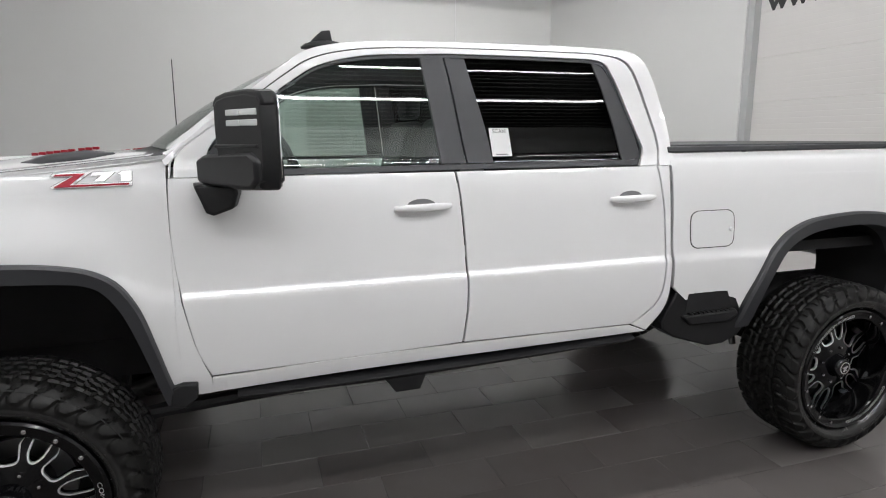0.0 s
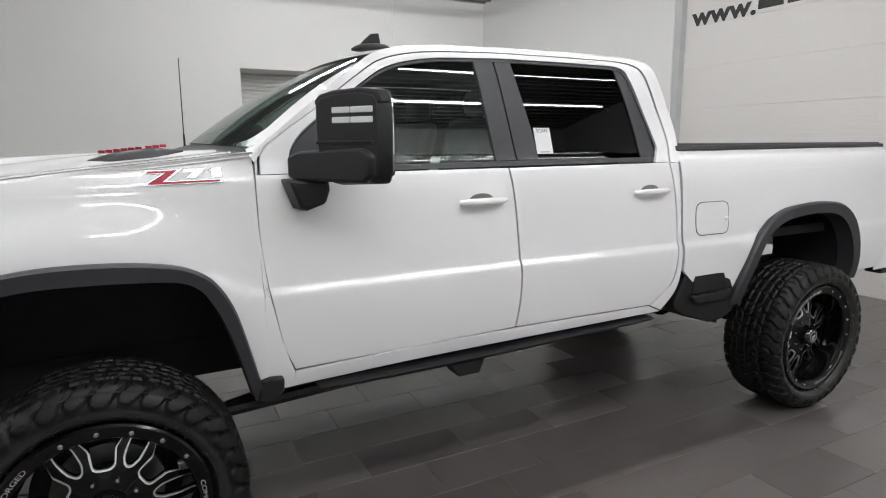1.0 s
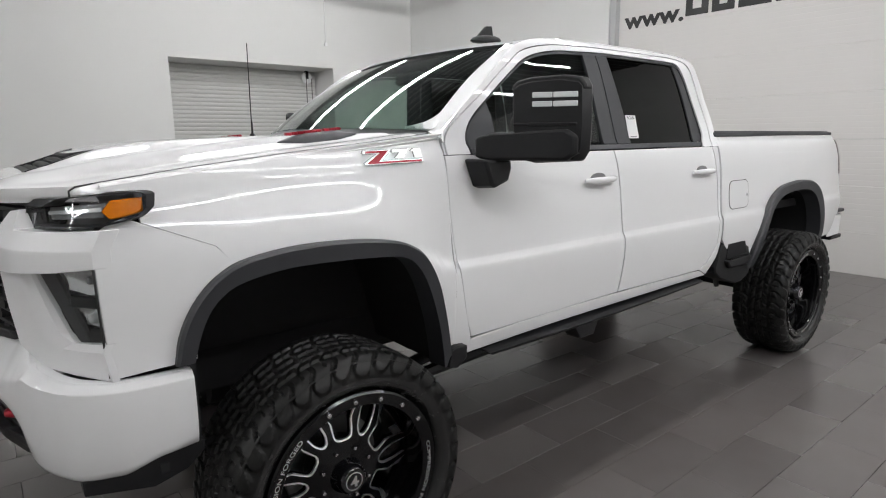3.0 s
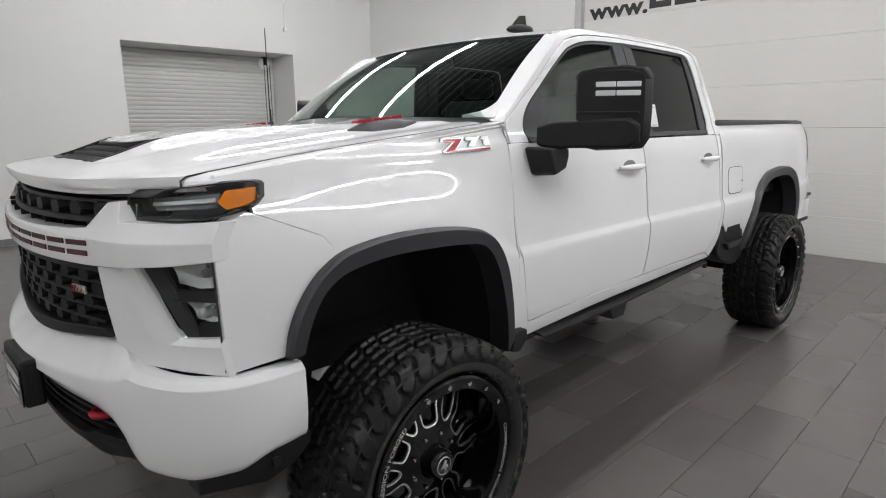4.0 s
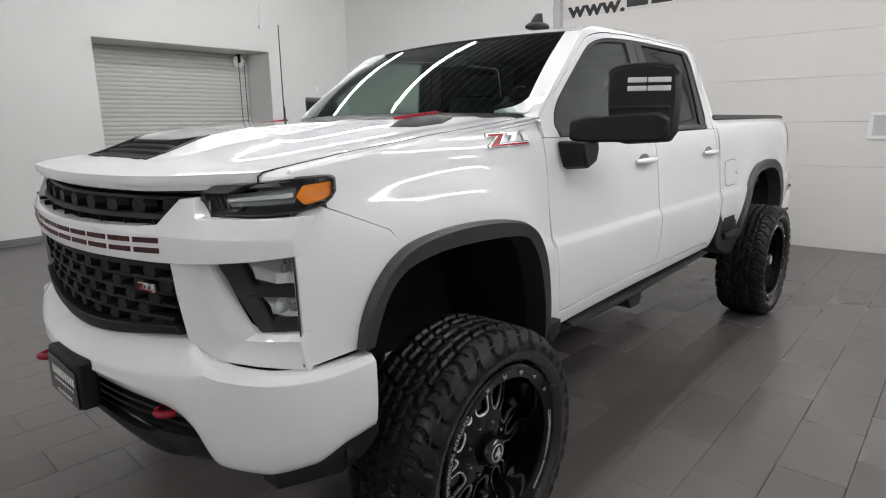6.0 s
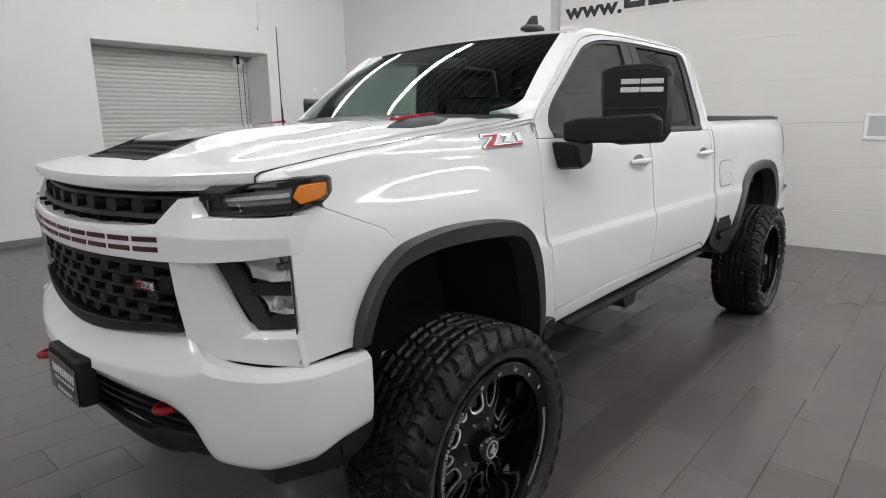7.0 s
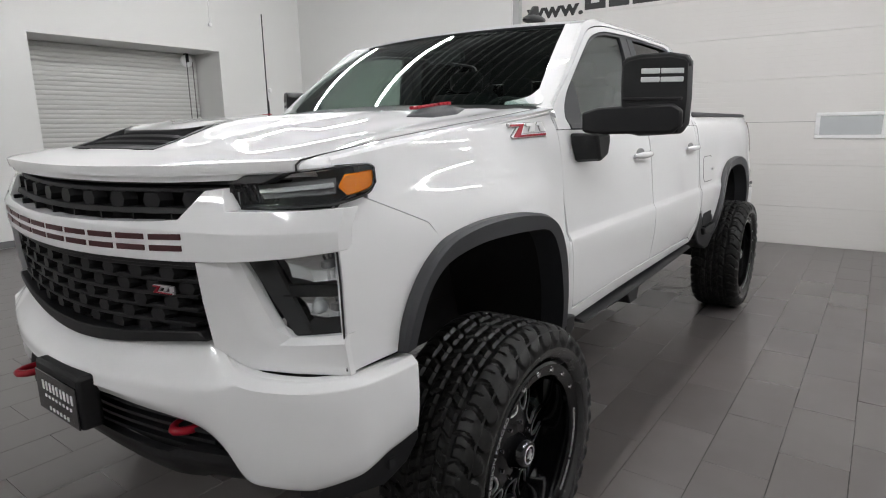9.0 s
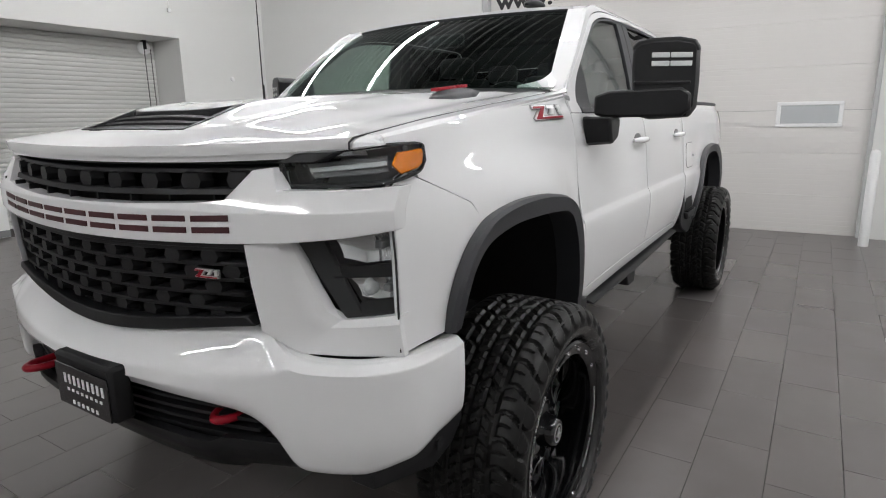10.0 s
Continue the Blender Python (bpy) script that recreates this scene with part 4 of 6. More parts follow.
for s in (-1, 1):
    bm = bmesh.new(); box(bm, 5.05, 5.37, s * 0.86 - 0.1, s * 0.86 + 0.1, 1.042, 1.075)
    part("bumper_pad", bm, BLACK, truck, "black step pad", bevel=0.01)
    bm = bmesh.new(); box(bm, 5.10, 5.36, s * 0.90 - 0.06, s * 0.90 + 0.06, 0.80, 0.838)
    part("bumper_lower_pad", bm, BLACK, truck, bevel=0.01)
for x, name in ((0.0, "front_axle"), (WHEELBASE, "rear_axle")):
    bm = bmesh.new(); tube(bm, [(x, -0.86, HUB), (x, 0.86, HUB)], 0.055, 14)
    tube(bm, [(x, 0.12, HUB - 0.0), (x, 0.14, HUB)], 0.18, 16)
    tube(bm, [(x - 0.14, 0.13, HUB), (x + 0.16, 0.13, HUB)], [0.12, 0.14], 14)
    part(name, bm, LINER, truck, "black axle with differential")
for s in (-1, 1):
    bm = bmesh.new(); tube(bm, [(0.1, s * 0.55, HUB - 0.02), (1.55, s * 0.42, 0.70)], 0.035, 10)
    part("radius_arm", bm, LINER, truck, "black suspension arm")
    bm = bmesh.new(); tube(bm, [(0.08, s * 0.40, HUB + 0.05), (0.14, s * 0.38, 1.25)], 0.03, 10)
    part("damper", bm, LINER, truck, "black shock absorber")
    bm = bmesh.new(); tube(bm, [(3.75, s * 0.60, HUB), (3.62, s * 0.55, 1.15)], 0.020, 10)
    part("damper", bm, STEEL, truck, "steel shock absorber")
for s in (-1, 1):
    bm = bmesh.new()
    pts = resample([(3.30, s * 0.52, 0.80), (3.7, s * 0.52, 0.66), (4.036, s * 0.52, 0.62), (4.4, s * 0.52, 0.66), (4.8, s * 0.52, 0.80)], 14)
    for k in range(3):
        P2 = pts - np.array((0, 0, 0.02 * k))
        tube(bm, P2[k * 2: 14 - k * 2], 0.022, 4)
    part("leaf_spring", bm, LINER, truck, "black leaf spring", smooth=False)

# running boards
for s in (-1, 1):
    bm = loft([[(0.80, s * 0.985, 0.786), (1.6, s * 0.99, 0.796), (2.72, s * 0.985, 0.818)], [(0.80, s * 1.012, 0.774), (1.6, s * 1.02, 0.784), (2.72, s * 1.012, 0.808)], [(0.84, s * 0.99, 0.754), (1.6, s * 1.0, 0.764), (2.70, s * 0.99, 0.791)]], 20, [2, 2], (0, -s * 0.14, 0))
    sb = part("running_board", bm, BLACK, truck, "black power running board", bevel=0.006)
    bm = bmesh.new()
    extrude_poly(bm, [(1.41, 0.778), (1.62, 0.778), (1.585, 0.694), (1.47, 0.694)], lambda u, v, d: (u, s * (1.000 - d), v), 0.10)
    part("motor_bracket", bm, BLACK, sb, bevel=0.006)
    bm = bmesh.new(); tube(bm, [(0.30, s * 0.80, 0.66), (1.0, s * 0.80, 0.70), (2.78, s * 0.80, 0.80)], 0.03, 8)
    part("rock_rail", bm, BLACK, sb)
    # corner step ahead of the rear wheel
    bm = bmesh.new()
    extrude_poly(bm, [(2.975, 1.060), (3.00, 1.085), (3.25, 1.095), (3.29, 1.08), (3.33, 1.02), (3.37, 0.92), (3.42, 0.82), (3.38, 0.76), (3.28, 0.718), (3.18, 0.715), (2.96, 0.785), (2.885, 0.835), (2.875, 0.875)], lambda u, v, d: (u, s * (1.005 - d), v), 0.14)
    st = part("corner_step", bm, BLACK, truck, "black plastic bed corner step", bevel=0.01)
    # flat liner-black plate in place of the shaded pocket above the shelf
    bm = bmesh.new()
    extrude_poly(bm, [(3.035, 1.055), (3.235, 1.062), (3.280, 1.01), (3.315, 0.925), (3.015, 0.910)], lambda u, v, d: (u, s * (1.008 - d), v), 0.004)
    part("step_pocket", bm, LINER, st)
    bm = bmesh.new()
    extrude_poly(bm, [(2.985, 0.905), (3.33, 0.915), (3.345, 0.880), (3.28, 0.845), (3.04, 0.850)], lambda u, v, d: (u, s * (1.034 - d), v), 0.10)
    part("step_plate", bm, BLACK, st, bevel=0.012)
    bm = bmesh.new()
    for k in range(10):
        box(bm, 3.03 + k * 0.028, 3.045 + k * 0.028, s * 1.02 - 0.012, s * 1.02 + 0.012, 0.908, 0.917)
    part("grip_rib", bm, LINER, st, smooth=False)

# ---- cab interior ----
bm = loft([[(0.62, -0.80, 1.74), (0.66, 0, 1.76), (0.62, 0.80, 1.74)], [(0.95, -0.82, 1.74), (0.98, 0, 1.76), (0.95, 0.82, 1.74)], [(1.02, -0.82, 1.62), (1.04, 0, 1.60), (1.02, 0.82, 1.62)], [(0.95, -0.82, 1.30), (0.95, 0, 1.30), (0.95, 0.82, 1.30)]], 20, [4, 3, 3], (-0.04, 0, -0.03))
part("dashboard", bm, SEATM, truck, "black dashboard")
bm = bmesh.new()
c, ax = Vector((1.13, -0.42, 1.66)), Vector((0.9, 0, 0.42)).normalized()
u, v = Vector((0, 1, 0)), ax.cross(Vector((0, 1, 0)))
ringp = [c + 0.19 * (math.cos(a) * u + math.sin(a) * v) for a in np.linspace(0, 2 * math.pi, 33)]
tube(bm, ringp, 0.016, 8, close=False)
for a in (0, math.pi, -math.pi / 2):
    tube(bm, [c - 0.02 * ax, c + 0.18 * (math.cos(a) * u + math.sin(a) * v)], 0.018, 6)
tube(bm, [c - 0.05 * ax, c + 0.01 * ax], 0.06, 12)
tube(bm, [c - 0.05 * ax, c - 0.25 * ax], 0.03, 8)
part("steering_wheel", bm, BLACK, truck, "black steering wheel")


def seat(x, y, wdt, name):
    bm = bmesh.new()
    box(bm, x - 0.02, x + 0.50, y - wdt / 2, y + wdt / 2, 1.20, 1.36)
    ob = part(name, bm, SEATM, truck, "dark cloth seat", bevel=0.05)
    bm = bmesh.new()
    extrude_poly(bm, [(x + 0.44, 1.34), (x + 0.58, 1.34), (x + 0.70, 1.92), (x + 0.60, 1.93)], lambda a, b, d: (a, y - wdt / 2 + d, b), wdt)
    part("backrest", bm, SEATM, ob, bevel=0.04)
    for dy in ((0,) if wdt < 0.7 else (-0.45, 0, 0.45)):
        bm = bmesh.new(); box(bm, x + 0.62, x + 0.72, y + dy - 0.13, y + dy + 0.13, 1.94, 2.08)
        part("headrest", bm, SEATM, ob, bevel=0.04)


seat(1.25, -0.42, 0.55, "front_seat")
seat(1.25, 0.42, 0.55, "front_seat")
seat(2.05, 0, 1.45, "rear_seat")
bm = bmesh.new(); box(bm, 1.08, 1.12, -0.12, 0.12, 2.05, 2.12)
part("inner_mirror", bm, BLACK, truck, "black inner mirror", bevel=0.015)

# ---- wheels ----
def face_y(r):
    """Depth of the concave wheel face behind the outer lip."""
    return np.interp(r, [0, 0.085, 0.12, 0.20, 0.27, 0.31], [0.068, 0.072, 0.084, 0.104, 0.122, 0.128])


def arc_text(bm, body, size, r, mid, yy, flip=False):
    t = text_bm(body, size, 0.0012)
    for v in t.verts:
        a = mid - 1.35 * v.co.x / r
        rr = r + v.co.y
        v.co = (rr * math.cos(a), yy - max(0, v.co.z), rr * math.sin(a))
    me = bpy.data.meshes.new("tmp")
    t.to_mesh(me); t.free()
    bm.from_mesh(me)
    bpy.data.meshes.remove(me)


def build_wheel(at, mirror):
    """Wheel with its outer face towards -y, outer lip plane at y = 0."""
    w = part("wheel", (lambda b: (revolve(b, [(0.05, 0.112), (0.12, 0.125), (0.12, 0.20), (0.05, 0.20)], 24), b)[1])(bmesh.new()), LINER, truck, "mud tyre on a black milled alloy wheel")
    # tyre carcass
    bm = bmesh.new()
    base = resample([(0.345, 0.015), (0.358, -0.010), (0.376, -0.027), (0.402, -0.034), (0.430, -0.026), (0.453, -0.004), (0.466, 0.026), (0.469, 0.09), (0.470, 0.16), (0.469, 0.23), (0.466, 0.292), (0.453, 0.322), (0.428, 0.338), (0.40, 0.344), (0.37, 0.336), (0.345, 0.315)], 74)
    NA, N = 860, 36

    def pulse(t, lo, hi, e=0.06):
        t = t % 1.0
        return float(np.clip((t - lo) / e, 0, 1) * np.clip((hi - t) / e, 0, 1))

    rings = []
    tang = np.gradient(base, axis=0)
    nor = np.stack([tang[:, 1], -tang[:, 0]], 1)
    nor /= np.linalg.norm(nor, axis=1)[:, None]
    if nor[37][0] < 0:
        nor = -nor
    for k in range(NA):
        u = k / NA * N
        col = []
        for (r, y), (nr_, ny_) in zip(base, nor):
            v = (y - 0.16) / 0.16
            av = abs(v)
            ph = u + (0.5 if v > 0 else 0.0)
            h = 0.0
            if av > 0.56:
                # shoulder lug: a long block, stepped sideways, its foot pointed on the sidewall
                p = ph + 0.30 * math.sin((av - 0.56) * 7.0) + 0.10 * math.sin(2 * math.pi * u / 3) * (1 - av)
                odd = int(math.floor(p)) % 2
                f = p % 1.0
                h = 0.013 * pulse(p, 0.0, 0.90, 0.06)
                if av < 0.9:
                    h *= min(1.0, max(0.0, (av - 0.58 - 0.06 * odd) / 0.035))
                    h *= 1.0 - 0.55 * pulse(p, 0.38, 0.48, 0.03) * (av > 0.66)
                if r < 0.460 and av > 0.9:
                    foot = 0.402 + 0.010 * odd + 0.026 * (2 * f / 0.90 - 1) ** 2
                    h *= min(1.0, max(0.0, (r - foot) / 0.014)) * (0.45 + 0.55 * min(1, max(0, (r - 0.40) / 0.05)))
            elif r > 0.45:
                # two zigzag rows of centre blocks a side
                lane = 0 if av < 0.29 else 1
                p = ph + (0.55 if lane else 0.0) + (1.3 * v if lane else -1.5 * v) + 0.10 * math.sin(2 * math.pi * u / 4.0 + 3 * v)
                rim_ = min((av - 0.035) / 0.03, (0.27 - av) / 0.03) if lane == 0 else min((av - 0.31) / 0.03, (0.56 - av) / 0.03)
                h = 0.013 * pulse(p, 0.0, 0.89, 0.06) * min(1.0, max(0.0, rim_))
                h *= 1.0 - 0.45 * pulse(p, 0.38, 0.46, 0.02)
            if r > 0.45 and av < 0.92:
                h = max(h, 0.003)
            a = 2 * math.pi * k / NA
            rr, yy = r + nr_ * h, y + ny_ * h
            col.append(bm.verts.new((rr * math.cos(a), yy, rr * math.sin(a))))
        rings.append(col)
    for k in range(NA):
        A, B = rings[k], rings[(k + 1) % NA]
        for i in range(len(base) - 1):
            bm.faces.new((A[i], A[i + 1], B[i + 1], B[i]))
        bm.faces.new((A[-1], A[0], B[0], B[-1]))
    revolve(bm, [(0.458, -0.010), (0.459, -0.0165), (0.4605, -0.0165), (0.463, -0.010)], 110)
    ty = part("tyre", bm, RUBBER, w, "chunky black mud-terrain tyre", angle=25)
    ty.data.materials.append(SIDEWALL)
    for f in ty.data.polygons:
        if math.hypot(f.center.x, f.center.z) < 0.402:
            f.material_index = 1
    bm = bmesh.new(); revolve(bm, [(0.06, 0.225), (0.255, 0.225), (0.255, 0.240), (0.06, 0.240)], 48)
    part("brake_backing", bm, LINER, w)
    bm = bmesh.new(); revolve(bm, [(0.09, 0.185), (0.190, 0.185), (0.190, 0.210), (0.09, 0.210)], 48)
    part("brake_disc", bm, STEEL, w, "dull steel brake disc")
    # rim: lip, barrel
    bm = bmesh.new()
    revolve(bm, [(0.338, 0.010), (0.336, -0.012), (0.328, -0.018), (0.322, -0.014), (0.288, -0.008), (0.283, -0.002), (0.283, 0.02), (0.292, 0.13), (0.285, 0.30), (0.305, 0.30), (0.315, 0.15), (0.328, 0.03)], 96)
    part("rim", bm, RIMBLACK, w, "gloss black deep-lip rim", angle=30)
    # spoke face with windows
    wins = []
    for k in range(6):
        c = radians(90 + 60 * k)
        wide = [(0.281, -0.345), (0.281, 0.345), (0.240, 0.285), (0.200, 0.195), (0.150, 0.225), (0.140, 0.205), (0.133, 0.13), (0.133, -0.13), (0.140, -0.205), (0.150, -0.225), (0.200, -0.195), (0.240, -0.285)]
        wins.append([(r * math.cos(c + a), r * math.sin(c + a)) for r, a in wide])
        c += radians(30)
        nar = [(0.281, -0.095), (0.281, 0.095), (0.225, 0.130), (0.175, 0.135), (0.152, 0.085), (0.146, 0.03), (0.146, -0.03), (0.152, -0.085), (0.175, -0.135), (0.225, -0.130)]
        wins.append([(r * math.cos(c + a), r * math.sin(c + a)) for r, a in nar])
    bm = bmesh.new()
    edges = []

    def ring(pts):
        vs = [bm.verts.new((u, 0, v)) for u, v in pts]
        for i in range(len(vs)):
            edges.append(bm.edges.new((vs[i], vs[(i + 1) % len(vs)])))

    ring([(0.286 * math.cos(a), 0.286 * math.sin(a)) for a in np.linspace(0, 2 * math.pi, 72, endpoint=False)])
    ring([(0.05 * math.cos(a), 0.05 * math.sin(a)) for a in np.linspace(0, 2 * math.pi, 24, endpoint=False)])
    for q in wins:
        fine = []
        for i in range(len(q)):
            p0, p1 = Vector(q[i]), Vector(q[(i + 1) % len(q)])
            for t in (0, 0.5):
                fine.append(tuple(p0.lerp(p1, t)))
        ring(fine)
    bmesh.ops.triangle_fill(bm, use_beauty=True, use_dissolve=False, edges=edges, normal=(0, -1, 0))
    got = bmesh.ops.extrude_face_region(bm, geom=bm.faces[:])
    for v in [g for g in got["geom"] if isinstance(g, bmesh.types.BMVert)]:
        v.co.y += 0.028
    for v in bm.verts:
        v.co.y += float(face_y(math.hypot(v.co.x, v.co.z)))
    part("spokes", bm, RIMBLACK, w, "gloss black split spokes", angle=35)
    bm = bmesh.new()
    for q in wins:
        n = len(q)
        pts = resample([q[i % n] for i in range(1, n + 1)], 40, smooth=False)
        ctr = np.mean(q, 0)
        rows = []
        for p in pts:
            d = (p - ctr) / np.linalg.norm(p - ctr)
            a, b = p - d * 0.0008, p + d * 0.0058
            ya, yb = float(face_y(np.linalg.norm(a))), float(face_y(np.linalg.norm(b)))
            rows.append([(a[0], ya + 0.008, a[1]), (a[0], ya - 0.0008, a[1]), (b[0], yb - 0.0016, b[1]), (b[0], yb + 0.002, b[1])])
        vs = [[bm.verts.new(p) for p in r] for r in rows]
        for A, B in zip(vs, vs[1:]):
            for i in range(4):
                bm.faces.new((A[i], A[(i + 1) % 4], B[(i + 1) % 4], B[i]))
        bm.faces.new(vs[0]); bm.faces.new(vs[-1][::-1])
    part("milled_edge", bm, MILLED, w, "milled silver spoke edges", smooth=False)
    # bright machined side facets at the outer ends of the wide windows
    for k in range(6):
        for sg in (-1, 1):
            bm = bmesh.new()
            c = radians(90 + 60 * k)
            q = [(0.278, sg * 0.325), (0.238, sg * 0.265), (0.240, sg * 0.195), (0.279, sg * 0.235)]
            dep = (0.004, 0.004, 0.014, 0.014)
            A = [bm.verts.new((r * math.cos(c + a), float(face_y(r)) + d, r * math.sin(c + a))) for (r, a), d in zip(q, dep)]
            B = [bm.verts.new((v.co.x, v.co.y + 0.02, v.co.z)) for v in A]
            bm.faces.new(A); bm.faces.new(B[::-1])
            for i in range(4):
                bm.faces.new((A[i], A[(i + 1) % 4], B[(i + 1) % 4], B[i]))
            part("milled_facet", bm, MILLED, w, smooth=False)
    # hub cap, lug nuts, lip bolts
    bm = bmesh.new(); revolve(bm, [(0.0001, -0.012), (0.044, -0.010), (0.052, -0.002), (0.056, 0.02), (0.066, 0.045), (0.0001, 0.045)], 40)
    cap = part("hub_cap", bm, PIANO, w, "black hub cap")
    cap.location = (0, 0.030, 0)
    bm = bmesh.new(); revolve(bm, [(0.030, -0.0135), (0.030, -0.0112), (0.0335, -0.0108), (0.0335, -0.013)], 40)
    for q in ([(-0.016, -0.008), (0.004, 0.018), (0.010, 0.018), (0.010, -0.002), (0.017, -0.002), (0.017, -0.009), (0.010, -0.009), (0.010, -0.020), (0.001, -0.020), (0.001, -0.009)],):
        extrude_poly(bm, q, lambda u, v, d: (u, -0.0145 + d, v), 0.004)
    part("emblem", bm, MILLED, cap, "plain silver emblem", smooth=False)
    for k in range(8):
        a = radians(22.5 + 45 * k)
        bm = bmesh.new(); revolve(bm, [(0.0001, -0.010), (0.006, -0.009), (0.008, 0.0), (0.008, 0.02), (0.0001, 0.02)], 10)
        o = part("lug_nut", bm, CHROME, w); o.location = (0.098 * math.cos(a), 0.078, 0.098 * math.sin(a))
    for g in (71, 251):
        for k in range(-2, 3):
            a = radians(g + 19 * k)
            bm = bmesh.new(); revolve(bm, [(0.0001, -0.007), (0.008, -0.006), (0.0095, 0.0), (0.0001, 0.0)], 12)
            o = part("rim_bolt", bm, CHROME, w); o.location = (0.306 * math.cos(a), -0.010, 0.306 * math.sin(a))
    for mid, body in ((341, "COMPRESSION FORGED"), (161, "COMPRESSION FORGED")):
        bm = bmesh.new()
        arc_text(bm, body, 0.022, 0.299, radians(mid), -0.0115)
        part("rim_lettering", bm, MILLED, w, "silver lettering on the rim lip", smooth=False)
    for o in w.children:
        if o.name.startswith(("rim", "spokes", "milled", "lug", "hub")):
            o.scale = (1.035, 1.0, 1.035)
            o.location = (o.location.x * 1.035, o.location.y, o.location.z * 1.035)
    w.location = at
    return w


LIP = -1.150
wheel = build_wheel((0, LIP - 0.020, HUB), False)
for x, s in ((WHEELBASE, -1), (0, 1), (WHEELBASE, 1)):
    turn = 0 if s < 0 else 180
    o = copy_thing(wheel, pose(x, s * (-LIP + (0.020 if x == 0 else 0)), HUB, 0, 0 if s < 0 else 0, turn) @ pose(0, 0, 0, 0, 37 * (x > 1), 0))

# ---- nose ----
def front_x(y, z):
    a = np.abs(y)
    x = -1.0 + 0.19 * y * y + 2.2 * np.maximum(a - 0.75, 0) ** 2
    x = x + 0.50 * np.maximum(z - 1.435, 0) + 0.06 * np.maximum(1.36 - z, 0)
    return x


def nose(P, inset=0.0):
    Q = P.copy()
    Q[..., 0] = front_x(P[..., 1], P[..., 2]) + inset
    return Q


def yz(pts):
    return [(0, y, z) for y, z in pts]


def nose_panel(name, curves, material=PAINT, n=24, rows=None, thick=0.03, inset=0.0, bevel=0.004, label="", smooth=True, parent=None, angle=40):
    bm = loft([yz(c) for c in curves], n, rows, (thick, 0, 0), smooth, project=lambda P: nose(P, inset))
    return part(name, bm, material, parent or truck, label, bevel=bevel, angle=angle)


# dark backing behind the grilles
nose_panel("grille_backing", [[(-0.80, 1.56), (0, 1.545), (0.80, 1.56)], [(-0.68, 1.13), (0, 1.07), (0.68, 1.13)]], LINER, 40, [6], 0.02, 0.09, 0, "black grille backing")
# upper grille surround lip and mesh
up = nose_panel("upper_grille", [[(-0.84, 1.580), (-0.4, 1.569), (0, 1.564), (0.4, 1.569), (0.84, 1.580)], [(-0.80, 1.556), (-0.4, 1.548), (0, 1.544), (0.4, 1.548), (0.80, 1.556)]], BLACK, 50, [2], 0.05, 0.012, 0.003, "black upper grille")
nose_panel("grille_bar", [[(-0.66, 1.492), (0, 1.478), (0.66, 1.492)], [(-0.66, 1.476), (0, 1.462), (0.66, 1.476)]], BLACK, 40, [1], 0.05, 0.022, 0.002, parent=up)
nose_panel("grille_bar", [[(-0.72, 1.545), (0, 1.532), (0.72, 1.545)], [(-0.72, 1.533), (0, 1.520), (0.72, 1.533)]], BLACK, 40, [1], 0.04, 0.020, 0.002, parent=up)


def grille_cell(y, z, wd, h, parent, inset=0.02):
    """A padded honeycomb web piece of the grille."""
    x = float(front_x(np.array(y), np.array(z))) + inset
    bm = bmesh.new()
    o = [(-wd / 2, 0), (-wd * 0.36, h / 2), (wd * 0.36, h / 2), (wd / 2, 0), (wd * 0.36, -h / 2), (-wd * 0.36, -h / 2)]
    A = [bm.verts.new((0.04 + 0.19 * 2 * y * u, u, v)) for u, v in o]
    B = [bm.verts.new((0.006 + 0.19 * 2 * y * u, u * 0.72, v * 0.70)) for u, v in o]
    for i in range(6):
        bm.faces.new((A[i], A[(i + 1) % 6], B[(i + 1) % 6], B[i]))
    bm.faces.new(B)
    bm.faces.new(A[::-1])
    ob = part("grille_web", bm, BLACK, parent, smooth=False, bevel=0.0)
    ob.location = (x, y, z)


for k in range(-4, 5):
    grille_cell(0.15 * k, 1.499 + 0.012 * (k / 4) ** 2, 0.088, 0.058, up, 0.012)
    bm = bmesh.new(); box(bm, 0.02, 0.05, -0.004, 0.004, -0.022, 0.0)
    o = part("grille_rib", bm, BLACK, up, smooth=False)
    o.location = (float(front_x(np.array(0.15 * k), np.array(1.46))), 0.15 * k + 0.07, 1.464 + 0.012 * (k / 4) ** 2)
# lower grille: curved bars and staggered webs
lo = nose_panel("lower_grille", [[(-0.645, 1.352), (0, 1.338), (0.645, 1.352)], [(-0.645, 1.340), (0, 1.326), (0.645, 1.340)]], BLACK, 40, [1], 0.05, 0.012, 0.002, "black honeycomb lower grille")
rowsz = [1.322, 1.280, 1.238, 1.196, 1.154]
for i, z in enumerate(rowsz):
    yw = 0.645 - 0.012 * i
    nose_panel("grille_bar", [[(-yw, z + 0.020), (0, z + 0.002), (yw, z + 0.020)], [(-yw, z + 0.008), (0, z - 0.010), (yw, z + 0.008)]], BLACK, 40, [1], 0.05, 0.026 if i % 2 else 0.020, 0.002, parent=lo)
    zz = z - 0.022
    for k in range(-5, 6):
        y = 0.13 * k + (0.065 if i % 2 else 0)
        if abs(y) < yw - 0.03:
            grille_cell(y, zz + 0.018 * (y / 0.645) ** 2, 0.074, 0.044, lo, 0.014)
nose_panel("grille_lower_lip", [[(-0.63, 1.160), (0, 1.098), (0.63, 1.160)], [(-0.655, 1.135), (0, 1.055), (0.655, 1.135)]], BLACK, 40, [2], 0.05, -0.002, 0.004, parent=lo)
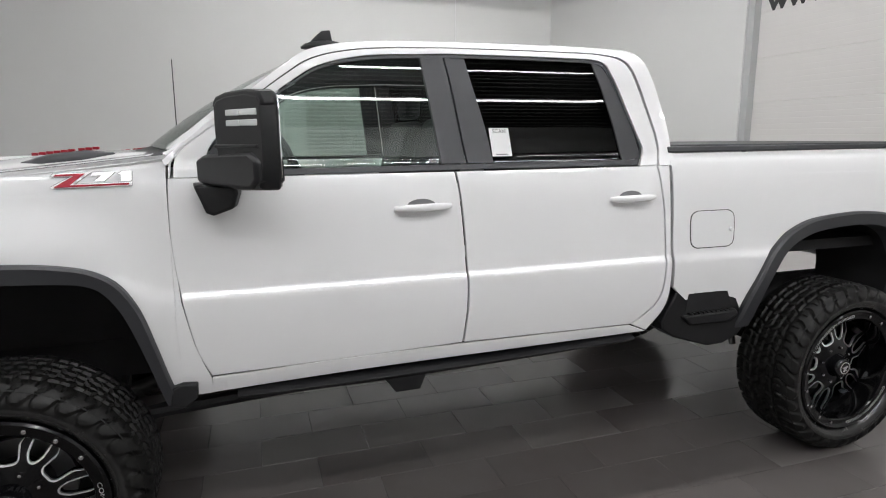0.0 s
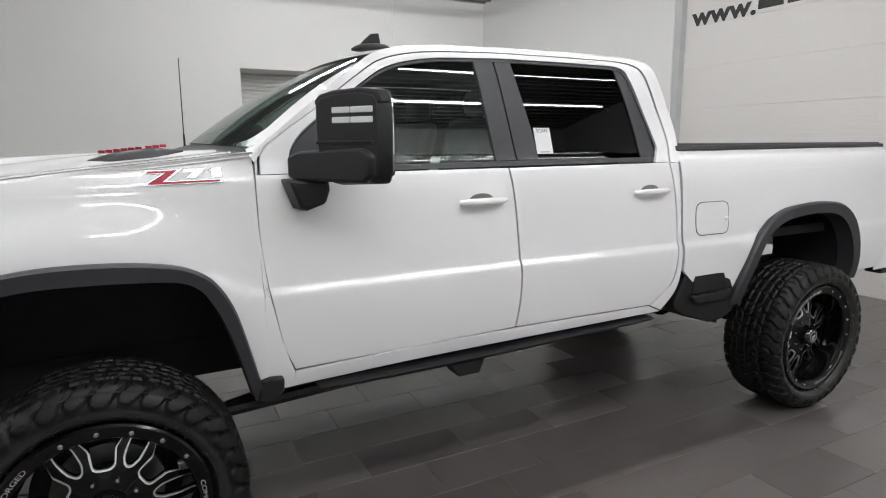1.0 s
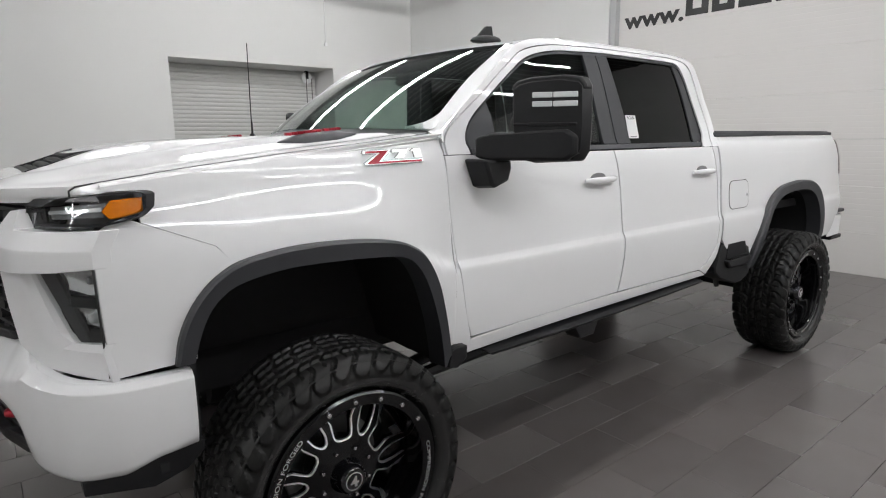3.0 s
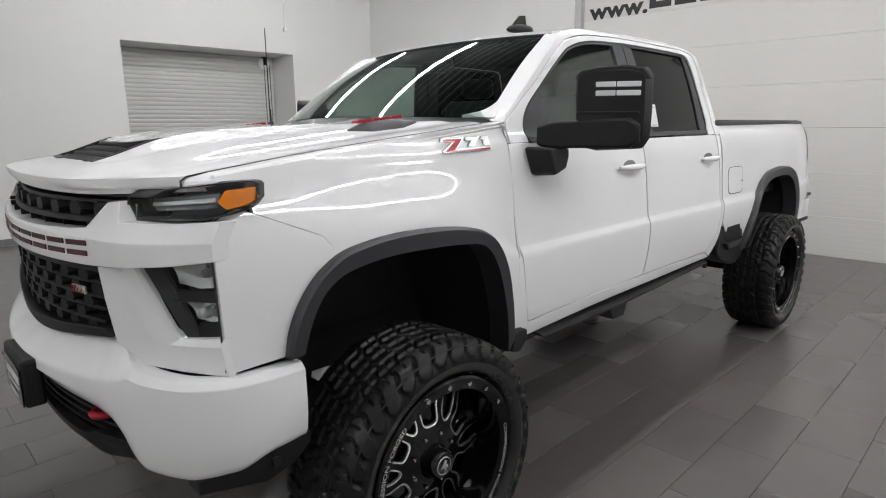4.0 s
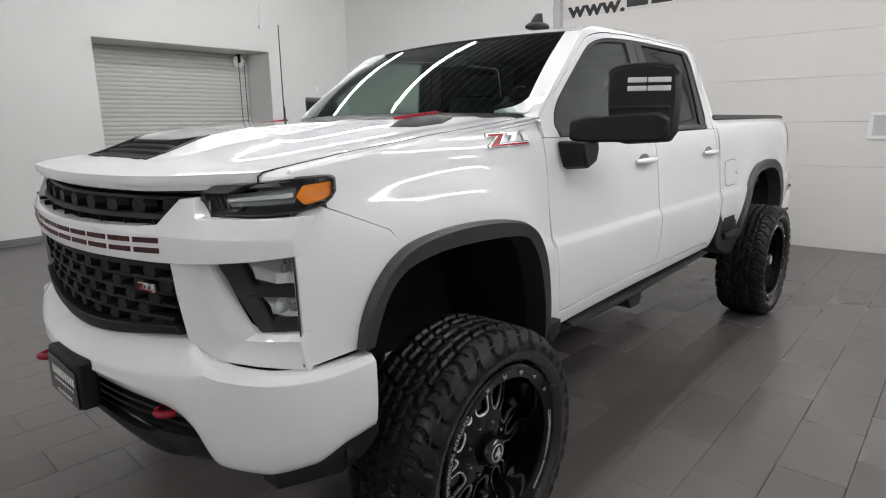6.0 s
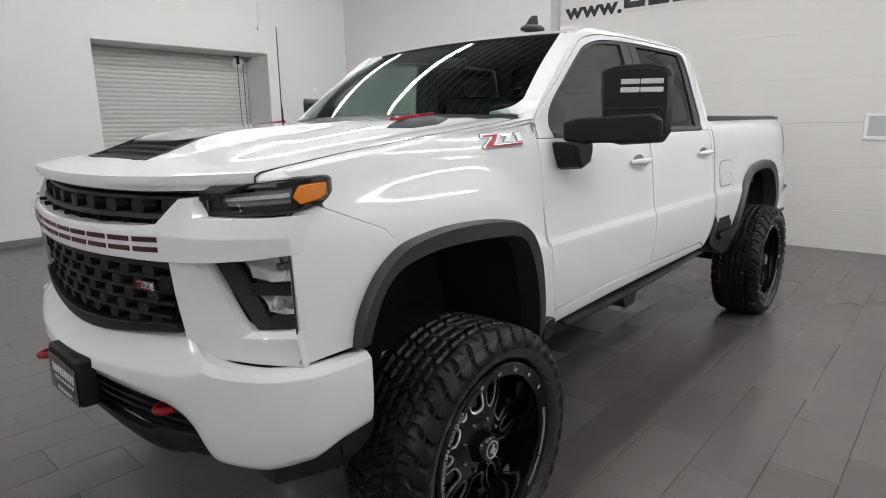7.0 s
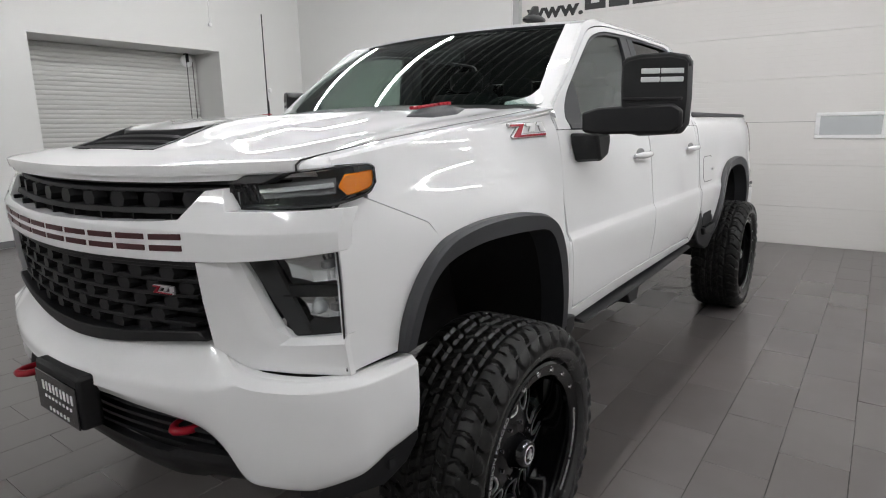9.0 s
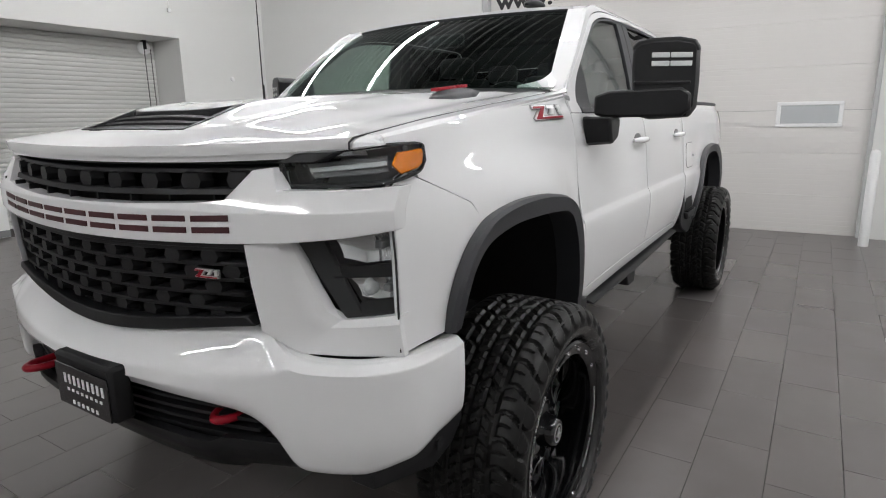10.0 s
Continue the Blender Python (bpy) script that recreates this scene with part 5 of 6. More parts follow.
# trim badge in the lower grille, as plain red and silver strokes
bm = bmesh.new()
bx, by, bz = float(front_x(np.array(-0.53), np.array(1.275))) + 0.002, -0.53, 1.272


def strokes(bm, polys, to3, d):
    for q in polys:
        extrude_poly(bm, q, to3, d)


zbig = [(0.02, 0.75), (0.05, 1.0), (0.50, 1.0), (0.30, 0.24), (1.0, 0.24), (1.0, 0.0), (0.04, 0.0), (0.02, 0.10), (0.26, 0.75)]
seven = [(0.50, 0.76), (0.52, 1.0), (0.80, 1.0), (0.66, 0.36), (0.53, 0.36), (0.63, 0.76)]
one = [(0.82, 0.80), (0.89, 1.0), (1.0, 1.0), (1.0, 0.33), (0.87, 0.33), (0.87, 0.80)]


def trim_badge(name, parent, to3, label):
    bm = bmesh.new()
    strokes(bm, [zbig], lambda u, v, d: to3(u, v, d), 0.008)
    b = part(name, bm, MILLED, parent, label, smooth=False)
    bm = bmesh.new()
    strokes(bm, [[(u + du, v + dv) for u, v in q] for q in (zbig, seven, one) for du, dv in ((0.009, -0.04), (-0.008, 0.03))], to3, 0.004)
    part("edge", bm, GREY_INK, b, "dark grey outline", smooth=False)
    bm = bmesh.new()
    inset = [(0.06, 0.80), (0.08, 0.94), (0.44, 0.94), (0.25, 0.19), (0.97, 0.19), (0.97, 0.06), (0.08, 0.06), (0.07, 0.12), (0.30, 0.80)]
    strokes(bm, [inset], lambda u, v, d: to3(u, v, d + 0.0075), 0.0035)
    part("red_inlay", bm, REDP, b, "red enamel inlay", smooth=False)
    bm = bmesh.new()
    strokes(bm, [seven, one], to3, 0.009)
    part("silver_stroke", bm, MILLED, b, smooth=False)
    return b


trim_badge("grille_badge", lo, lambda u, v, d: (bx - d + 0.20 * 0.076 * (u - 0.5), by + 0.038 - 0.076 * u, bz - 0.013 + 0.023 * v), "small red and silver trim badge")

# white crossbar with the lettering blocks
def matched(curves, k=8):
    """Resample outlines with the same count of corners, k steps from corner to corner."""
    out = []
    for c in curves:
        p = np.array(c, float)
        out.append(np.vstack([p[i] + (p[i + 1] - p[i]) * np.linspace(0, 1, k, endpoint=False)[:, None] for i in range(len(p) - 1)] + [p[-1:]]))
    return out


def between(curves, rows):
    """A grid of points from curve to curve, rows[i] steps each."""
    cols = []
    for i, k in enumerate(rows):
        cols += [curves[i] * (1 - t) + curves[i + 1] * t for t in np.linspace(0, 1, k, endpoint=False)]
    return np.stack(cols + [curves[-1]], 1)


def mirrored(pts):
    return [(-y, z) for y, z in pts] + [(y, z) for y, z in pts[::-1] if y > 0]


BAR = [[(0.9735, 1.494), (0.90, 1.490), (0.735, 1.489), (0.706, 1.545), (0.650, 1.538), (0.592, 1.464), (0.50, 1.455), (0.25, 1.444), (0, 1.440)],
       [(0.9735, 1.442), (0.90, 1.442), (0.735, 1.441), (0.706, 1.440), (0.650, 1.437), (0.592, 1.435), (0.50, 1.430), (0.25, 1.421), (0, 1.417)],
       [(0.9735, 1.434), (0.90, 1.434), (0.735, 1.433), (0.706, 1.432), (0.650, 1.430), (0.592, 1.428), (0.50, 1.424), (0.25, 1.415), (0, 1.411)],
       [(0.9735, 1.384), (0.90, 1.374), (0.735, 1.361), (0.706, 1.359), (0.650, 1.356), (0.592, 1.353), (0.50, 1.350), (0.25, 1.343), (0, 1.340)]]
P = nose(between([np.array(yz(q)) for q in matched([mirrored(b) for b in BAR], 10)], [8, 3, 6]))
part("crossbar", solid_grid(P, P + np.array((0.05, 0, 0))), PAINT, truck, "white grille crossbar", bevel=0.005, angle=24)
for k in range(9):
    yc0 = -0.500 + (8 - k) * 0.1365
    bm = bmesh.new()
    for u0, u1, v0, v1 in ((0, 1, 0.66, 1), (0, 1, 0, 0.34)):
        q = [(u0, v0), (u1, v0), (u1, v1), (u0, v1)]

        def put(u, v, d, yc0=yc0):
            y = yc0 - 0.116 * u
            z = 1.366 + 0.016 * (y / 0.6) ** 2 + 0.046 * v
            return (float(front_x(np.array(y), np.array(z))) - 0.003 + d, y, z)
        extrude_poly(bm, q, put, 0.006)
    part("letter_block", bm, REDDARK, truck, "dark red carbon-look block", smooth=False)

for s in (-1, 1):
    # upper headlamp: housing, lens, light bar, amber marker
    top3 = [(-0.834, s * 0.706, 1.568), (-0.778, s * 0.79, 1.576), (-0.724, s * 0.856, 1.585), (-0.690, s * 0.908, 1.592), (-0.64, s * 0.946, 1.597), (-0.575, s * 0.962, 1.598), (-0.552, s * 0.962, 1.588)]
    bot3 = [(-0.822, s * 0.722, 1.490), (-0.806, s * 0.80, 1.492), (-0.778, s * 0.87, 1.495), (-0.738, s * 0.93, 1.498), (-0.69, s * 0.960, 1.501), (-0.595, s * 0.974, 1.520), (-0.556, s * 0.970, 1.550)]
    inn = np.array((0.05, -s * 0.05, 0))
    back = loft([[np.array(p) + inn for p in top3], [np.array(p) + inn for p in bot3]], 30, [4], tuple(inn * 0.1))
    hl = part("headlamp", back, LAMPGREY, truck, "slim headlamp with a black bezel and amber marker")
    for va, vb in ((0.0, 0.05), (0.93, 1.0)):
        bm = loft([[tuple(a[k] * (1 - v) + b[k] * v for k in range(3)) for a, b in zip(top3, bot3)] for v in (va, vb)], 30, [1], tuple(inn * 0.95))
        part("bezel", bm, BLACK, hl)
    for i, j in ((0, 1), (-1, -2)):
        ea = [np.array(top3[i]), np.array(bot3[i])]
        eb = [p + (np.array(q) - p) / np.linalg.norm(np.array(q) - p) * 0.012 for p, q in zip(ea, (top3[j], bot3[j]))]
        bm = loft([ea, eb], 6, [1], tuple(inn * 0.95), False)
        part("bezel_end", bm, BLACK, hl)

    def mixp(t, v):
        a, b = resample(top3, 101)[int(t * 100)], resample(bot3, 101)[int(t * 100)]
        return a * (1 - v) + b * v

    bm = loft([[mixp(t, 0.42) + inn * 0.35 for t in np.linspace(0.18, 0.66, 8)], [mixp(t, 0.56) + inn * 0.35 for t in np.linspace(0.18, 0.66, 8)]], 14, [2], tuple(inn * 0.12))
    part("light_bar", bm, CLEARW, hl, "frosted daytime light bar", bevel=0.003)
    bm = loft([[mixp(t, 0.30) + inn * 0.5 for t in np.linspace(0.14, 0.68, 8)], [mixp(t, 0.74) + inn * 0.5 for t in np.linspace(0.20, 0.66, 8)]], 14, [2], tuple(inn * 0.1))
    part("reflector", bm, LAMPGREY, hl, "grey reflector", bevel=0.003)
    bm = loft([[mixp(t, 0.24) + inn * 0.12 for t in np.linspace(0.74, 0.965, 6)], [mixp(t, 0.55) + inn * 0.10 for t in np.linspace(0.68, 0.975, 6)], [mixp(t, 0.84) + inn * 0.12 for t in np.linspace(0.73, 0.94, 6)]], 12, [3, 3], tuple(inn * 0.2))
    part("amber_marker", bm, AMBER, hl, "amber side marker", bevel=0.004)
    bm = loft([[np.array(p) - inn * 0.02 for p in top3], [np.array(p) - inn * 0.02 for p in bot3]], 30, [4], tuple(inn * 0.03))
    o = part("lens", bm, LENS, hl, "clear lens"); o.visible_shadow = False
    for t0 in (0.05, 0.10, 0.15):
        bm = loft([[mixp(t0, 0.2) + inn * 0.45, mixp(t0 + 0.025, 0.2) + inn * 0.45], [mixp(t0 + 0.02, 0.78) + inn * 0.45, mixp(t0 + 0.045, 0.78) + inn * 0.45]], 4, [2], tuple(inn * 0.3), False)
        part("lamp_fin", bm, BLACK, hl, smooth=False)

    # front C-shaped fascia from the grille round the low-beam lamp
    def fx0(y, z):
        return float(front_x(np.array(y), np.array(z)))

    OUT = [(fx0(0.650, 1.354) + 0.004, 0.650, 1.354), (fx0(0.655, 1.25) + 0.004, 0.655, 1.25), (-0.892, 0.664, 1.118), (-0.839, 0.741, 1.053), (-0.775, 0.850, 1.044), (-0.695, 0.981, 1.042)]
    INN = [(-0.846, 0.740, 1.358), (-0.815, 0.782, 1.235), (-0.794, 0.806, 1.168), (-0.768, 0.832, 1.141), (-0.738, 0.892, 1.146), (-0.701, 0.980, 1.160)]
    MID = [tuple(o[k] + (i[k] - o[k]) * 0.80 - (0.012, 0, 0)[k] for k in range(3)) for o, i in zip(OUT, INN)]
    DEEP = [(x + 0.012, y + 0.002, z) for x, y, z in INN]
    P = between(matched([OUT, MID, INN, DEEP], 10), [6, 3, 2]) * np.array((1, s, 1))
    part("fascia_column", solid_grid(P, P + np.array((0.02, 0, 0.0))), PAINT, truck, "white fascia panel round the lower lamp", bevel=0.004, angle=24)
    # dark tube along the corner panel's edge, drawn as the gap's shade
    bm = bmesh.new()
    edge = [(-0.700, 1.055), (-0.706, 1.15), (-0.710, 1.30), (-0.710, 1.42), (-0.703, 1.462), (-0.690, 1.490), (-0.655, 1.511), (-0.6155, 1.524)]
    tube(bm, [(x, s * (float(half_width(np.array(x), np.array(z))) + 0.0005), z) for x, z in edge], 0.0032, 6)
    part("fascia_gap", bm, GAPSHADE, truck)
    # low-beam lamp on its own raked plane
    def lamp(y, z, back=0.0):
        return (-0.844 + 0.588 * (y - 0.744) + 0.11 * (1.355 - z) + 0.006 + back, s * y, z)

    def lamp_patch(name, corners, back, material, label="", thick=0.004, parent=None, rows=8, k=8, bevel=0):
        """A panel from the upper to the lower outline on the lamp's plane; back may be a pair (upper, lower)."""
        ba = back if isinstance(back, tuple) else (back, back)
        up_, lo_ = ([lamp(y, z, b) for y, z in c] for c, b in zip(corners, ba))
        P = between(matched([up_, lo_], k), [rows])
        return part(name, solid_grid(P, P + np.array((thick, 0, 0))), material, parent or truck, label, bevel=bevel, angle=30)

    TOPL, BOTL = [(0.742, 1.366), (0.86, 1.376), (0.968, 1.390)], [(0.832, 1.138), (0.89, 1.142), (0.968, 1.156)]
    ll = lamp_patch("low_beam_lamp", [TOPL, BOTL], 0.10, LAMPGREY, "tall low-beam lamp in a dark housing", 0.01)
    lamp_patch("inner_bezel", [[(0.742, 1.366), (0.800, 1.370)], [(0.832, 1.138), (0.872, 1.141)]], (0.014, 0.014), BEZEL, "dark grey lamp bezel", 0.012, ll)
    lamp_patch("lower_bezel", [[(0.868, 1.188), (0.966, 1.198)], [(0.835, 1.140), (0.966, 1.156)]], (0.030, 0.012), BLACK, "black lamp bezel", 0.01, ll)
    for ya, za, zb, wdt in ((0.826, 1.372, 1.288, 0.140), (0.856, 1.254, 1.186, 0.110)):
        G = np.zeros((33, 11, 3))
        for i, u in enumerate(np.linspace(0, 1, 33)):
            for j, v in enumerate(np.linspace(0, 1, 11)):
                cut = max(0.0, 0.30 - u) * 0.9          # the lower inner corner is cut off
                y = ya + wdt * u + 0.020 * v * (1 - u)
                z = za + 0.10 * wdt * u - (za - zb) * v * (1 - cut)
                flute = 0.010 * abs((u * 9) % 1 - 0.5) * (u > 0.55)
                G[i, j] = lamp(y, z, 0.012 + 0.026 * (1 - (2 * u - 1) ** 2) + 0.008 * (1 - (2 * v - 1) ** 2) + flute)
        part("reflector", solid_grid(G, G + np.array((0.004, 0, 0))), REFLECT, ll, "fluted chrome reflector", angle=10)
        bm = bmesh.new(); box(bm, -0.012, 0.03, -0.012, 0.012, -0.010, 0.010)
        o = part("bulb_shield", bm, LAMPGREY, ll, "dark bulb shield", bevel=0.003)
        o.location = lamp(ya + wdt * 0.74, za - 0.026, 0.016)
    bm = bmesh.new(); revolve(bm, [(0.0001, -0.010), (0.010, -0.008), (0.017, 0.0), (0.019, 0.02), (0.0001, 0.02)], 20)
    o = part("projector", bm, CLEARW, ll, "frosted round projector")
    px, py, pz = lamp(0.892, 1.222, 0.018)
    o.matrix_basis = pose(px, py, pz, 0, 0, -70 if s < 0 else -110)
    lamp_patch("lamp_divider", [[(0.805, 1.285), (0.966, 1.292)], [(0.815, 1.252), (0.966, 1.258)]], (0.022, 0.012), BLACK, "black divider between the reflectors", 0.02, ll, 2, 6, 0.003)
    o = lamp_patch("lens", [[(0.748, 1.360), (0.86, 1.370), (0.968, 1.384)], [(0.828, 1.143), (0.89, 1.147), (0.968, 1.162)]], 0.0, LENS, "clear lens", 0.003, ll)
    o.visible_shadow = False

# black end caps under the bumper corners
for s in (-1, 1):
    bm = bmesh.new()
    extrude_poly(bm, [(-0.80, 0.738), (-0.66, 0.765), (-0.58, 0.788), (-0.463, 0.800), (-0.463, 0.765), (-0.52, 0.715), (-0.62, 0.690), (-0.80, 0.690)], lambda u, v, d: (u, s * (1.018 - 0.42 * max(0, -0.62 - u) - d), v), 0.08)
    cap = part("bumper_end_cap", bm, BLACK, truck, "black plastic bumper end cap", bevel=0.005)
    # small dark box stuck on the cap for the shade of a slot
    bm = bmesh.new(); box(bm, -0.60, -0.575, s * 1.016 - 0.004, s * 1.016 + 0.004, 0.728, 0.758)
    part("slot", bm, LINER, cap, smooth=False)

# bumper: plan curve from side to side with a changing section
PLAN = [(-0.483, -1.040), (-0.58, -1.038), (-0.70, -1.020), (-0.80, -0.96), (-0.86, -0.88), (-0.910, -0.76), (-0.968, -0.58), (-1.020, -0.36), (-1.048, -0.15), (-1.053, 0.0)]
full = [(x, y) for x, y in PLAN] + [(x, -y) for x, y in PLAN[-2::-1]]
pl = resample(full, 241)


def bump_section(x, y):
    a = abs(y)
    t = np.clip((-0.463 - x) / 0.2, 0, 1) if a > 0.98 else 1.0
    top = np.interp(a, [0, 0.2, 0.44, 0.62, 0.68, 0.74, 0.80, 1.0, 1.04], [1.058, 1.066, 1.106, 1.128, 1.118, 1.066, 1.049, 1.042, 1.040])
    bot = np.interp(a, [0, 0.29, 0.50, 0.60, 0.66, 0.71, 0.735, 0.755, 0.78, 0.95, 1.02, 1.04], [0.918, 0.912, 0.897, 0.888, 0.868, 0.826, 0.785, 0.745, 0.730, 0.728, 0.745, 0.765])
    if a > 1.015:
        bot = np.interp(x, [-0.72, -0.60, -0.50, -0.463], [0.735, 0.775, 0.785, 0.79])
    return top, bot


NB = 16
P = np.zeros((len(pl), NB, 3))
nrm = np.gradient(pl, axis=0)
nrm = np.stack([nrm[:, 1], -nrm[:, 0]], 1)
nrm /= np.linalg.norm(nrm, axis=1)[:, None]
if nrm[len(pl) // 2][0] > 0:
    nrm = -nrm
lims = np.array([bump_section(x, y) for x, y in pl])
soft = np.hanning(9)[1:-1]
soft /= soft.sum()
lims = np.stack([np.convolve(np.pad(lims[:, k], 3, mode="edge"), soft, mode="valid") for k in (0, 1)], 1)
for i, (x, y) in enumerate(pl):
    out = nrm[i]
    top, bot = lims[i]
    a = abs(y)
    ledge = np.interp(a, [0, 0.6, 0.70, 0.76, 1.04], [0.10, 0.090, 0.060, 0.032, 0.024])
    drop = np.interp(a, [0, 0.2, 0.45, 0.62, 0.68, 0.76, 1.04], [0.070, 0.078, 0.112, 0.124, 0.106, 0.022, 0.020])
    cz = top - drop                       # height of the crease under the sloping ledge
    zs = [top - 0.004, top, top - 0.10 * drop, top - 0.5 * drop, cz + 0.16 * drop, cz + 0.05 * drop, cz - 0.004, cz - 0.014, cz - 0.03]
    offs = [ledge + 0.03, ledge, ledge * 0.86, ledge * 0.46, ledge * 0.14, ledge * 0.05, 0.0012, 0.0, -0.0005]
    lo_z = cz - 0.03
    for t, o_ in ((0.35, -0.002), (0.7, 0.0)):
        zs.append(lo_z + (bot + 0.035 - lo_z) * t); offs.append(o_)
    zs += [bot + 0.035, bot + 0.016, bot + 0.005, bot, bot + 0.004]
    offs += [0.006, 0.014, 0.026, 0.038, 0.06]
    for j in range(NB):
        P[i, j] = (x - out[0] * offs[j], y - out[1] * offs[j], zs[j])
inner = P.copy()
for i in range(len(pl)):
    inner[i, :, 0] -= nrm[i][0] * 0.02
    inner[i, :, 1] -= nrm[i][1] * 0.02
part("front_bumper", solid_grid(P, inner), PAINT, truck, "white painted front bumper", angle=45)

# lower black valance, skid plate and grille
VP = [(-0.50, -0.99), (-0.70, -0.96), (-0.84, -0.80), (-0.93, -0.60), (-0.985, -0.38), (-1.00, 0.0)]
vfull = resample([(x, y) for x, y in VP] + [(x, -y) for x, y in VP[-2::-1]], 61)
crv = []
for z, back in ((0.805, -0.005), (0.775, 0.0), (0.70, 0.05), (0.665, 0.10)):
    crv.append([(x + back, y * (1 - back * 0.3), z - (0.02 if abs(y) < 0.5 else 0.0) * (z < 0.9) + (0.06 * max(0, abs(y) - 0.86) / 0.1) * (z < 0.75)) for x, y in vfull])
part("lower_valance", loft(crv, 61, [3, 3, 2], (0.03, 0, 0)), BLACK, truck, "black lower valance", bevel=0.004)
bm = loft([[(x + 0.07, y, 0.96) for x, y in vfull[12:-12]], [(x + 0.07, y, 0.74) for x, y in vfull[12:-12]]], 40, [2], (0.02, 0, 0))
part("lower_grille_backing", bm, LINER, truck)
for k in range(5):
    z = 0.785 + 0.028 * k
    bm = loft([[(-0.955 + 0.24 * y * y, y, z) for y in np.linspace(-0.62, 0.62, 15)], [(-0.955 + 0.24 * y * y, y, z + 0.010) for y in np.linspace(-0.62, 0.62, 15)]], 20, [1], (0.05, 0, 0))
    o = part("valance_slat", bm, BLACK, truck, smooth=False)
    o.location = (-0.030, 0, 0)
for s in (-1, 1):
    bm = bmesh.new()
    c = np.array((-0.885, -0.505, 0.845)) if s < 0 else np.array((-0.985, 0.38, 0.838))
    pts = [c + np.array((0.08, 0.036, 0.0)), c + np.array((-0.01, 0.036, 0.0)), c + np.array((-0.045, 0.026, 0)), c + np.array((-0.065, 0.0, 0)), c + np.array((-0.045, -0.026, 0)), c + np.array((-0.01, -0.036, 0)), c + np.array((0.08, -0.036, 0))]
    tube(bm, resample(pts, 22), 0.013, 10)
    part("tow_hook", bm, REDP, truck, "red tow hook")
# plate bracket with the plain dealer plate
PC = -0.085
bm = bmesh.new(); box(bm, -1.085, -1.02, PC - 0.155, PC + 0.155, 0.815, 0.985)
pb = part("plate_bracket", bm, BLACK, truck, "black front plate bracket", bevel=0.012)
bm = bmesh.new(); box(bm, -1.091, -1.0855, PC - 0.146, PC + 0.146, 0.820, 0.955)
pt = part("plate", bm, PIANO, pb, "black dealer plate", bevel=0.004)
for (y0, y1, z0, z1) in ((-0.125, 0.125, 0.892, 0.930), (-0.11, 0.11, 0.868, 0.885), (-0.08, 0.08, 0.828, 0.848)):
    n = int((y1 - y0) / 0.026)
    for k in range(n):
        a = PC + y0 + k * 0.026
        bm = bmesh.new(); box(bm, -1.0925, -1.0912, a, a + 0.012, z0 + 0.004, z1 - 0.004)
        part("text_bar", bm, PAPER, pt, "white bar", smooth=False)

# hood scoop insert with slats
def hz(x, y):
    return float(hood_z(np.array(x), np.array(y)))


def scoop_depth(x, y):
    sx = np.clip((x + 0.782) / 0.012, 0, 1) * np.clip((-0.592 - mouth(y) - x) / 0.012, 0, 1)
    return 0.046 * float(sx * np.clip((0.268 - abs(y)) / 0.012, 0, 1))


P = np.zeros((91, 45, 3))
for i, v in enumerate(np.linspace(-1, 1, 91)):
    for j, t in enumerate(np.linspace(0, 1, 45)):
        y = v * (0.286 + 0.004 * t)
        x = -0.800 + (0.224 - float(mouth(y))) * t
        P[i, j] = (x, y, hz(x, y) + 0.0025 - scoop_depth(x, y))
scoop = part("scoop_insert", solid_grid(P, P - np.array((0, 0, 0.006))), SCOOPM, truck, "black hood scoop insert with slats", angle=60)
scoop.data.materials.append(LINER)
for f in scoop.data.polygons:
    if scoop_depth(f.center.x, f.center.y) > 0.006:
        f.material_index = 1
for k in range(3):
    bm = bmesh.new()
    x0 = -0.768 + 0.038 * k
    rows = [[(x0 + dx, y, hz(x0 + dx, y) + dz) for dx, dz in ((-0.004, -0.012), (0.0, -0.0055), (0.012, -0.003), (0.018, -0.006), (0.016, -0.034), (0.008, -0.034))] for y in np.linspace(-0.266, 0.266, 25)]
    vs = [[bm.verts.new(p) for p in r] for r in rows]
    for A, B in zip(vs, vs[1:]):
        for i in range(6):
            bm.faces.new((A[i], A[(i + 1) % 6], B[(i + 1) % 6], B[i]))
    part("scoop_slat", bm, SCOOPM, scoop, angle=30)
# hood side vents with red lettering blocks
for s in (-1, 1):
    P = np.zeros((24, 7, 3))
    for i, t in enumerate(np.linspace(0, 1, 24)):
        x = 0.02 + 0.35 * t
        hw = 0.055 * min(1, 4 * t + 0.02, 3 * (1 - t) + 0.02)
        for j, v in enumerate(np.linspace(-1, 1, 7)):
            y = s * (0.600 + 0.02 * t) + hw * v
            P[i, j] = (x, y, hz(x, y) + 0.004 + (0.022 if s < 0 else 0.006) * (1 - v**4) * min(1, 3 * t, 3 * (1 - t) + 0.1))
    hv = part("hood_vent", solid_grid(P, P - np.array((0, 0, 0.02))), TRIM, truck, "dark hood side vent with a red nameplate", angle=60)
    for (a, ln) in [(0.060 + 0.0265 * i, 0.0245) for i in range(6)] + [(0.230 + 0.0265 * i, 0.0245) for i in range(3)]:
        y = s * 0.586
        z = hz(a + 0.01, y) + (0.022 if s < 0 else 0.004)
        bm = bmesh.new(); box(bm, a, a + ln, y - 0.014, y + 0.006, z, z + 0.012)
        part("letter_block", bm, REDP, hv, "red raised block", smooth=False, bevel=0.002)

